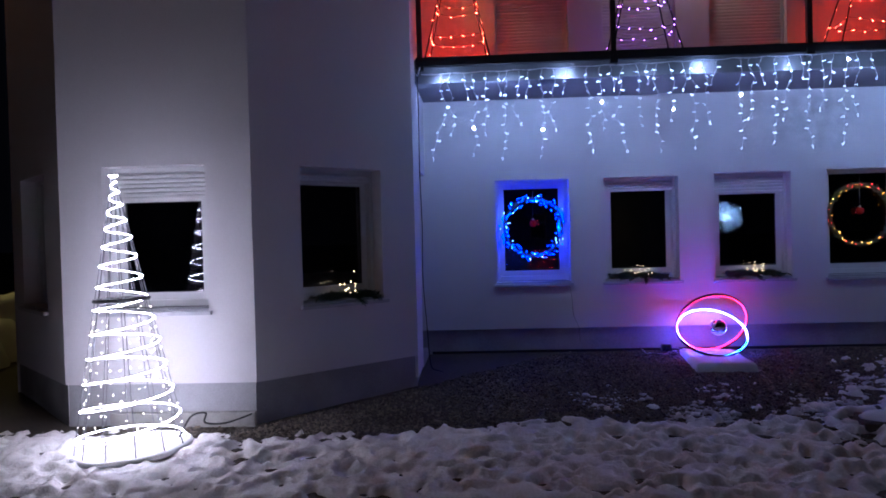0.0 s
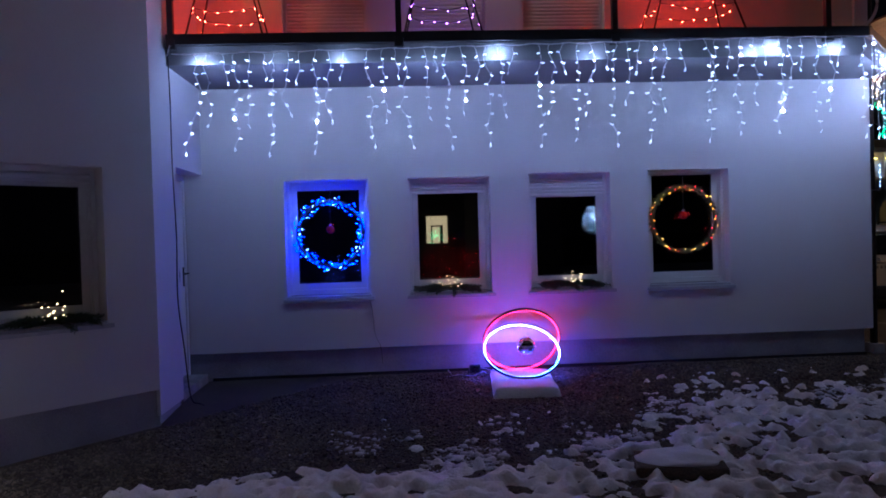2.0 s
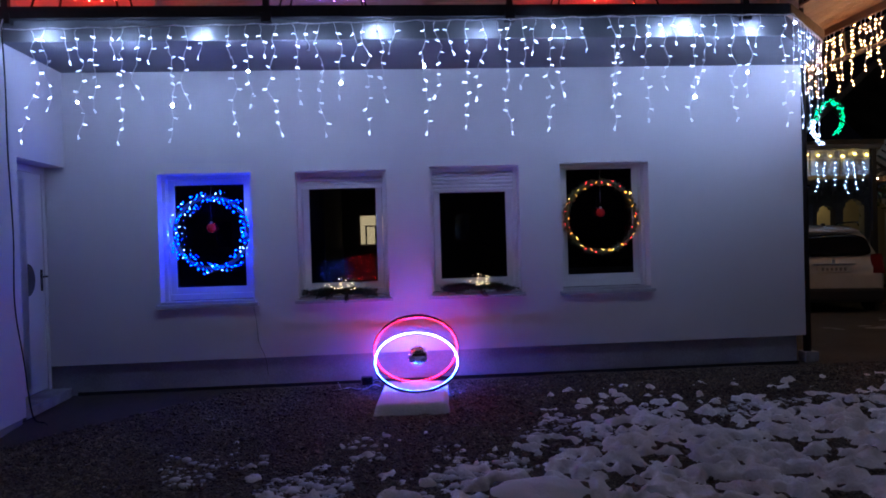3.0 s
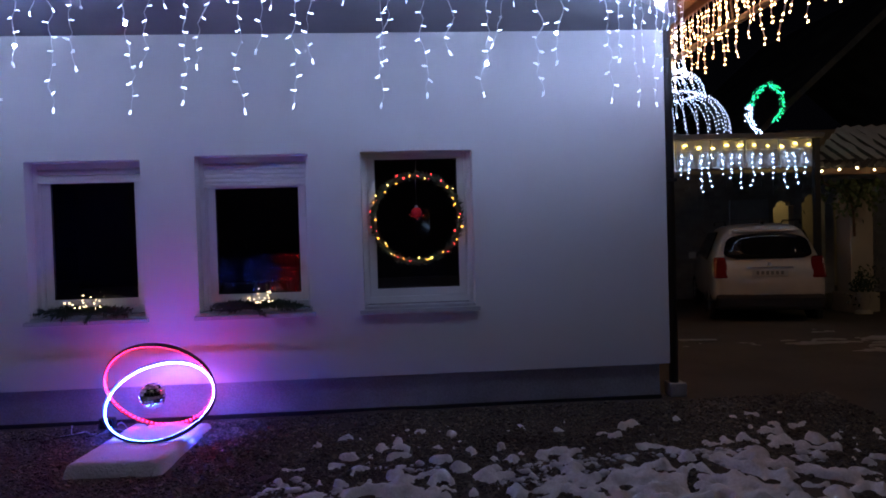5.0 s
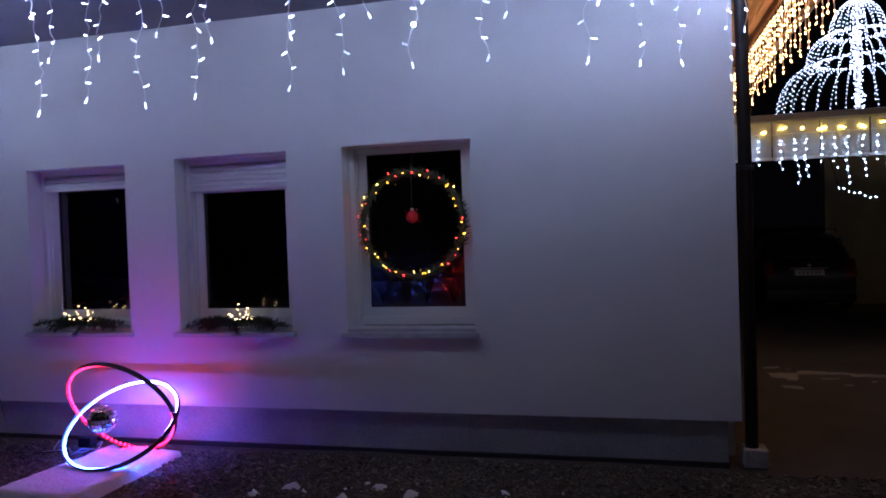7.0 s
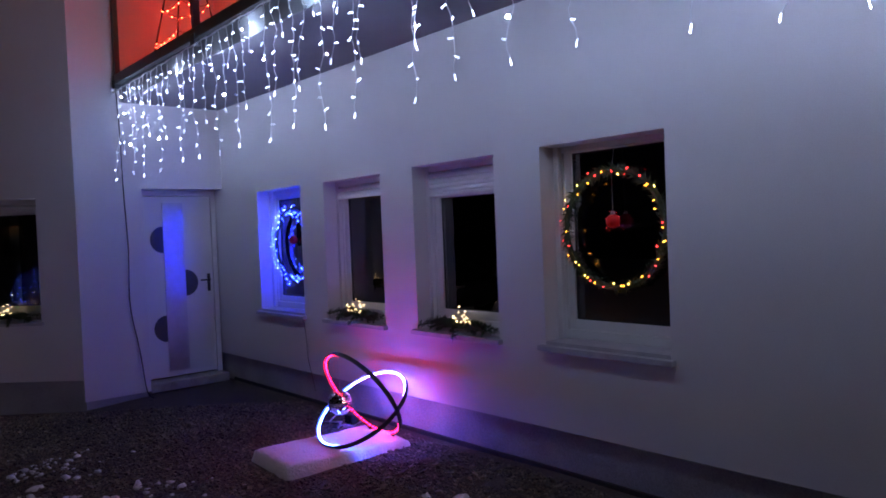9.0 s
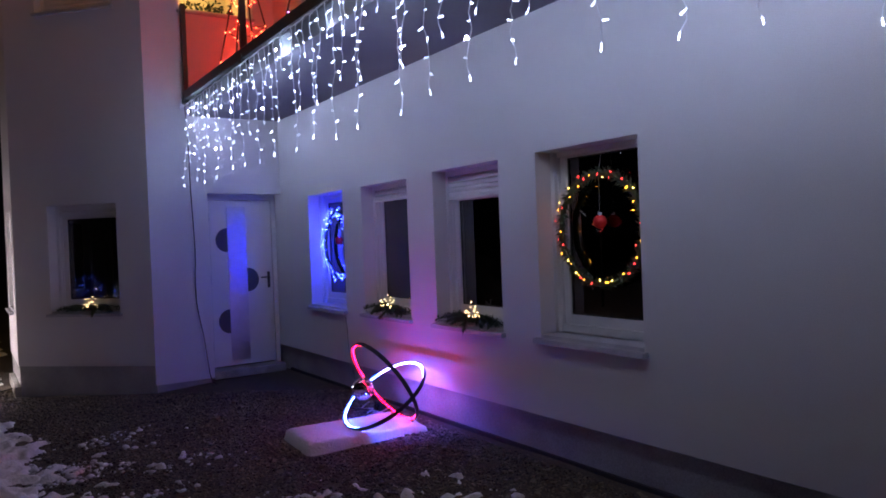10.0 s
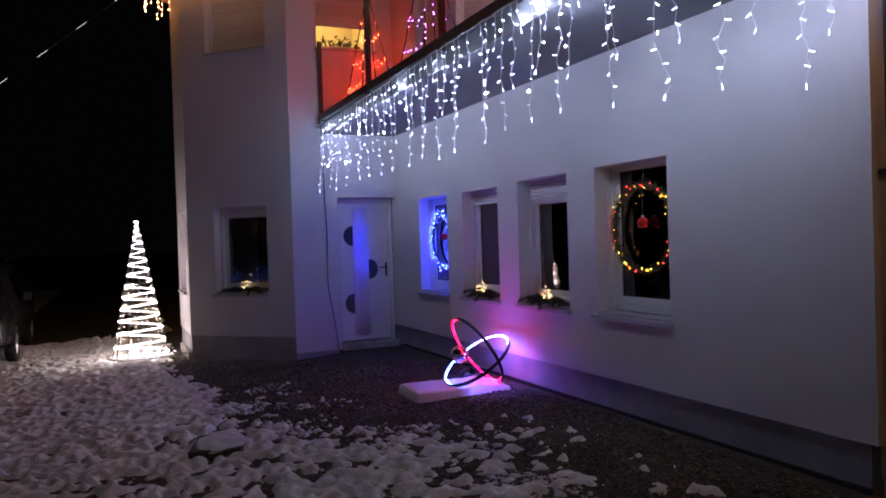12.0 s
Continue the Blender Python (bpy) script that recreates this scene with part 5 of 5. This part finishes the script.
def gate_roof():
    g = thing("gate_house", "roofed gate pillar with snowy tiles and warm lights", "gate")
    pl = bmesh.new()
    box(pl, (13.05, 16.3, -0.5), (13.5, 16.75, 2.3), 0.02)
    box(pl, (12.98, 16.23, -0.5), (13.57, 16.82, 0.12), 0.02)
    box(pl, (12.98, 16.23, 2.2), (13.57, 16.82, 2.34), 0.02)
    part("pillar", pl, M_CREAM, g)
    part("beam", boxed((12.15, 15.75, 2.34), (15.6, 15.95, 2.47), 0.01), M_WOOD, g)
    for k in range(26):
        x = 12.05 + 0.135 * k
        bm = bmesh.new()
        f = min(1.0, 0.08 + (x - 12.0) / 1.5)
        rod(bm, (x, 15.6, 2.50), (x, 15.6 + 1.5 * f, 2.50 + 0.8 * f), 0.07, 0.07, 8)
        part("roof_tile", bm, M_ROOF, g)
    bm = bmesh.new()
    vs = {}
    for i in range(40):
        for j in range(16):
            x, f = 12.0 + 3.5 * i / 39, j / 15 * min(1.0, 0.08 + 3.5 * i / 39 / 1.5)
            vs[i, j] = bm.verts.new((x, 15.66 + 1.44 * f, 2.53 + 0.8 * f + 0.065 + 0.028 * math.cos((x - 12.05) / 0.135 * math.tau) + 0.02 * noise.noise(Vector((x * 4, f * 5, 0)))))
    for i in range(39):
        for j in range(15):
            bm.faces.new((vs[i, j], vs[i + 1, j], vs[i + 1, j + 1], vs[i, j + 1]))
    part("snow_cover", bm, M_SNOW_CLEAN, g, "thin snow on the tiles", True)
    for k in range(9):
        bm = ball(bmesh.new(), (12.08 + 0.33 * k, 15.62, 2.40 + 0.02 * (k % 3)), 0.022, 8, 5)
        part("warm_lamp", bm, G_WARM, g, "warm lamp under the eave")
    return g


gate_roof()
pl = thing("potted_shrub", "small pale planter with a dark shrub by the pillar", "planter", (13.05, 15.95, float(ground_z(13, 15.95)) - 0.005))
bm = bmesh.new()
for r0, r1, z0, z1 in ((0.16, 0.12, 0, 0.08), (0.07, 0.09, 0.08, 0.2), (0.12, 0.2, 0.2, 0.42)):
    bmesh.ops.create_cone(bm, cap_ends=True, segments=16, radius1=r0, radius2=r1, depth=z1 - z0, matrix=Matrix.Translation((0, 0, (z0 + z1) / 2)))
part("urn", bm, M_CREAM, pl)
rng = random.Random(12)
bm = bmesh.new()
for k in range(260):
    q = Vector((rng.gauss(0, 0.11), rng.gauss(0, 0.11), 0.55 + rng.gauss(0, 0.13)))
    bmesh.ops.create_circle(bm, cap_ends=True, segments=5, radius=1, matrix=Matrix.Translation(q) @ Euler((rng.uniform(0, 6), rng.uniform(0, 6), 0)).to_matrix().to_4x4() @ Matrix.Diagonal((0.04, 0.018, 1, 1)))
part("shrub", bm, M_PINE, pl)

# ivy round the pillar's head
iv = thing("ivy", "ivy hanging round the pillar lit warm from the eave", "ivy")
rng = random.Random(14)
bm = bmesh.new()
for k in range(420):
    q = Vector((13.0 + rng.gauss(0, 0.28), 16.15 + rng.uniform(-0.25, 0.06), 2.25 - abs(rng.gauss(0, 0.28))))
    bmesh.ops.create_circle(bm, cap_ends=True, segments=5, radius=1, matrix=Matrix.Translation(q) @ Euler((rng.uniform(0, 6), rng.uniform(0, 6), 0)).to_matrix().to_4x4() @ Matrix.Diagonal((0.05, 0.03, 1, 1)))
part("leaves", bm, M_IVY, iv)
bm = bmesh.new()
tube(bm, [(12.2, 15.9, 2.42), (12.35, 16.0, 2.2), (12.7, 16.15, 2.12), (13.05, 16.25, 2.0), (13.1, 16.25, 1.2)], 0.025)
part("stem", bm, M_WOOD, iv)

gd = thing("garage_door", "pale grey panelled door in the far wall", "door", kind="structure")
for k in range(5):
    part("door_panel", boxed((12.75, 20.55, -0.35 + 0.49 * k), (13.75, 20.6, 0.125 + 0.49 * k), 0.008), M_FROST, gd)
car("lane_car", "dark car parked deep in the lane", pose(9.7, 20.6, float(ground_z(10, 19)), 0, 0, -4), M_CARDARK)
lx, ly = np.arange(7.6, 13.5, 0.045), np.arange(9.9, 14.2, 0.045)
LX, LY = np.meshgrid(lx, ly, indexing="ij")
lc = value_noise(LX * 0.55, LY, 0.6, 71) + 0.5 * value_noise(LX * 0.7, LY, 0.2, 72) + 0.25 * value_noise(LX, LY, 0.09, 73) - 0.82
tagged(sheet("lane_snow", lx, ly, ground_z(LX, LY) + np.where(lc > 0, 0.004 + 0.012 * np.clip(lc * 3, 0, 1), -0.05), M_SLUSH), "thin worn snow streaks in the lane", "snow", kind="stuff")
sg = thing("small_light_string", "short string of white lights under the canopy", "string lights")
pts = [(9.6 + 0.08 * k, 18.0, 2.12 - 0.028 * k + 0.02 * math.sin(k * 2)) for k in range(8)]
part("lead", tube(bmesh.new(), [(9.4, 18.0, 3.0), (9.5, 18.0, 2.5)] + pts, 0.005, 5), M_RUBBER, sg)
for p in pts:
    share("bulb", small_bulb(G_CYAN, 0.011), sg, Matrix.Translation(p))

# a big house with a snowy roof behind the lane
hs = thing("neighbour_house", "neighbouring house with a large snow-dusted roof", "house")
part("wall", boxed((17.4, 26, -0.6), (27, 36, 4.5)), M_CREAM, hs)
bm = bmesh.new()
prism(bm, [(16.3, 0), (22.2, 5.2), (28.1, 0), (28.1, -0.25), (22.2, 4.9), (16.3, -0.25)], 0, 11)
bmesh.ops.transform(bm, matrix=Matrix.Translation((0, 36.6, 4.6)) @ Matrix.Rotation(math.pi / 2, 4, "X"), verts=bm.verts)
part("roof", bm, M_ROOFSNOW, hs)

# ---- what stands behind the walker, seen in the panes ----
def lit_bush(name, label, place, r, h, mat, n, seed, flat=False):
    rng = random.Random(seed)
    b = thing(name, label, "lit shrub", place, "lit shrubs in the yard")
    bm = bmesh.new()
    for k in range(14):
        a = rng.uniform(0, math.tau)
        rod(bm, (0, 0, 0), (r * 0.8 * math.cos(a), r * 0.8 * math.sin(a), h * rng.uniform(0.5, 1)), 0.018, 0.005, 5)
    part("branches", bm, M_WOOD, b)
    bm = bmesh.new()
    for k in range(n):
        a, q = rng.uniform(0, math.tau), math.sqrt(rng.random())
        ball(bm, (r * q * math.cos(a), r * q * math.sin(a), h * (0.15 + 0.85 * rng.random() * (1 - 0.4 * q))), 0.009, 5, 4)
    tagged(part("bulbs", bm, mat, b), kind="stuff")


def burst(name, label, place, r, mat, n, seed):
    rng = random.Random(seed)
    b = thing(name, label, "light figure", place)
    bm = bmesh.new()
    for k in range(n):
        v = Vector((rng.gauss(0, 1), rng.gauss(0, 1), rng.gauss(0, 1))).normalized()
        ball(bm, v * r * rng.uniform(0.05, 1.0), 0.011, 5, 4)
    tagged(part("bulbs", bm, mat, b), kind="stuff")
    bm = bmesh.new()
    rod(bm, (0, 0, -place[2] - 0.32), (0, 0, 0), 0.02)
    part("pole", bm, M_BLACK, b)


burst("light_burst", "starburst ball of white lights on a pole", (6.75, -1.8, 1.88), 0.45, G_CYAN, 330, 41)
lit_bush("red_lit_tree", "small tree wound with red lights", (2.95, -4.0, -0.3), 0.8, 1.9, G_RED, 150, 42)
lit_bush("red_lit_tree", "small tree wound with red lights", (1.55, -4.3, -0.3), 0.6, 1.6, G_RED, 112, 43)
lit_bush("blue_lit_shrub", "round shrub covered with blue lights", (-0.5, -4.3, -0.3), 0.55, 1.6, G_BLUE_DIM, 112, 44)
lit_bush("blue_lit_shrub", "round shrub covered with blue lights", (0.75, -4.3, -0.3), 0.5, 1.6, G_BLUE_DIM, 105, 45)
burst("green_light_ball", "ball of green lights on a pole", (2.36, -4.2, 1.55), 0.28, G_GREEN, 160, 46)
hs = thing("house_opposite", "dark house across the street with unlit windows", "house")
part("wall", boxed((-9, -17.5, -0.5), (9, -16, 5.0)), M_ROOF, hs)
bm = bmesh.new()
prism(bm, [(-15.4, 5.0), (-17.0, 7.4), (-18.6, 5.0)], -9.6, 9.6)
bmesh.ops.transform(bm, matrix=Matrix(((0, 0, 1, 0), (1, 0, 0, 0), (0, 1, 0, 0), (0, 0, 0, 1))), verts=bm.verts)
part("roof", bm, M_ROOF, hs)
for x in (2.55, -5.0, 5.8):
    win = part("window", boxed((x - 0.40, -16.02, 1.3), (x + 0.40, -15.97, 2.6), 0.006), M_WOOD, hs)
    part("pane", boxed((x - 0.33, -15.968, 1.38), (x + 0.33, -15.962, 2.52)), M_TINT, win)

# a string of tube lamps from the eaves down to a pole by the road
ls = thing("tube_light_string", "slack string of faint tube lamps from eaves to pole", "string lights")
a, b = Vector((-3.66, 6.15, 6.28)), Vector((-4.62, 0.20, 1.60))
line = [a.lerp(b, t / 40) + Vector((0, 0, -0.10 * 4 * (t / 40) * (1 - t / 40))) for t in range(41)]
part("lead", tube(bmesh.new(), line, 0.004, 5), M_RUBBER, ls)
for t in range(3, 40, 4):
    bm = bmesh.new()
    rod(bm, line[t], line[t + 1], 0.006, seg=6)
    part("tube_lamp", bm, G_FAINT, ls)
bm = bmesh.new()
rod(bm, (-4.62, 0.20, -0.35), (-4.62, 0.20, 1.75), 0.03)
part("pole", bm, M_BLACK, ls)


# ---- gravel ----
def pebbles(name, label, count, x0, x1, y0, y1, seed):
    rng = np.random.default_rng(seed)
    x, y = rng.uniform(x0, x1, count * 2), rng.uniform(y0, y1, count * 2)
    keep = (snow_cover(x, y) < 0.25) & ~((y - x > 8.62) & (x > -2.35)) & ~((x < -2.2) & (y > 6.38)) & ~((np.abs(x - 2.47) < 0.34) & (np.abs(y - 8.68) < 0.55)) & ~((x < -0.9) & (y > 7.7))
    x, y = x[keep][:count], y[keep][:count]
    n = len(x)
    size = rng.lognormal(-5.05, 0.45, n).clip(0.004, 0.022)
    cube = np.array([(-1, -1, -1), (1, -1, -1), (1, 1, -1), (-1, 1, -1), (-1, -1, 1), (1, -1, 1), (1, 1, 1), (-1, 1, 1)], float)
    v = cube[None] * rng.uniform(0.55, 1.15, (n, 8, 3)) * (size[:, None, None] * np.array([1, 0.8, 0.6]))
    a = rng.uniform(0, math.tau, n)
    tilt = rng.uniform(-0.5, 0.5, n)
    vz = v[..., 2] + v[..., 0] * tilt[:, None]
    vx = v[..., 0] * np.cos(a)[:, None] - v[..., 1] * np.sin(a)[:, None] + x[:, None]
    vy = v[..., 0] * np.sin(a)[:, None] + v[..., 1] * np.cos(a)[:, None] + y[:, None]
    vz += (ground_z(x, y) + 0.008 * value_noise(x, y, 0.6, 1) + 0.01 * value_noise(x, y, 2.1, 2) + size * 0.3)[:, None]
    faces = np.array([(0, 3, 2, 1), (4, 5, 6, 7), (0, 1, 5, 4), (1, 2, 6, 5), (2, 3, 7, 6), (3, 0, 4, 7)])
    F = (faces[None] + 8 * np.arange(n)[:, None, None]).reshape(-1, 4)
    me = bpy.data.meshes.new(name)
    me.from_pydata(np.stack([vx, vy, vz], -1).reshape(-1, 3).tolist(), [], F.tolist())
    me.materials.append(M_PEBBLE)
    return tagged(new(name, me), label, "gravel", kind="stuff")


def crumbs(name, label, count, seed):
    """Small bits of snow scattered on the gravel before the edge of the snow."""
    rng = np.random.default_rng(seed)
    x = rng.uniform(0.6, 7.2, count)
    y = np.interp(x, EDGE_X, EDGE_Y) + np.abs(rng.normal(0, 0.45, count)) - 0.1
    keep = (y < 8.1) & (value_noise(x, y, 0.3, 51) > 0.0) & ~((np.abs(x - 2.47) < 0.4) & (np.abs(y - 8.68) < 0.6))
    x, y = x[keep], y[keep]
    n = len(x)
    bm = bmesh.new()
    bmesh.ops.create_icosphere(bm, subdivisions=1, radius=1.0)
    base = np.array([v.co[:] for v in bm.verts])
    tris = np.array([[v.index for v in f.verts] for f in bm.faces])
    bm.free()
    size = rng.lognormal(-4.2, 0.5, n).clip(0.006, 0.045)
    v = base[None] * rng.uniform(0.6, 1.3, (n, len(base), 1)) * size[:, None, None] * np.stack([rng.uniform(0.8, 1.6, n), np.ones(n), rng.uniform(0.35, 0.6, n)], -1)[:, None]
    v += np.stack([x, y, ground_z(x, y) + 0.008 * value_noise(x, y, 0.6, 1) + 0.01 * value_noise(x, y, 2.1, 2) + size * 0.2], -1)[:, None]
    F = (tris[None] + len(base) * np.arange(n)[:, None, None]).reshape(-1, 3)
    me = bpy.data.meshes.new(name)
    me.from_pydata(v.reshape(-1, 3).tolist(), [], F.tolist())
    me.polygons.foreach_set("use_smooth", [True] * len(me.polygons))
    me.materials.append(M_SNOW_CLEAN)
    return tagged(new(name, me), label, "snow", kind="stuff")


crumbs("snow_crumbs", "small crumbs of snow scattered on the gravel", 3400, 61)
pebbles("gravel", "loose grey and brown gravel by the house", 60000, -2.9, 8.2, 5.7, 9.34, 3)
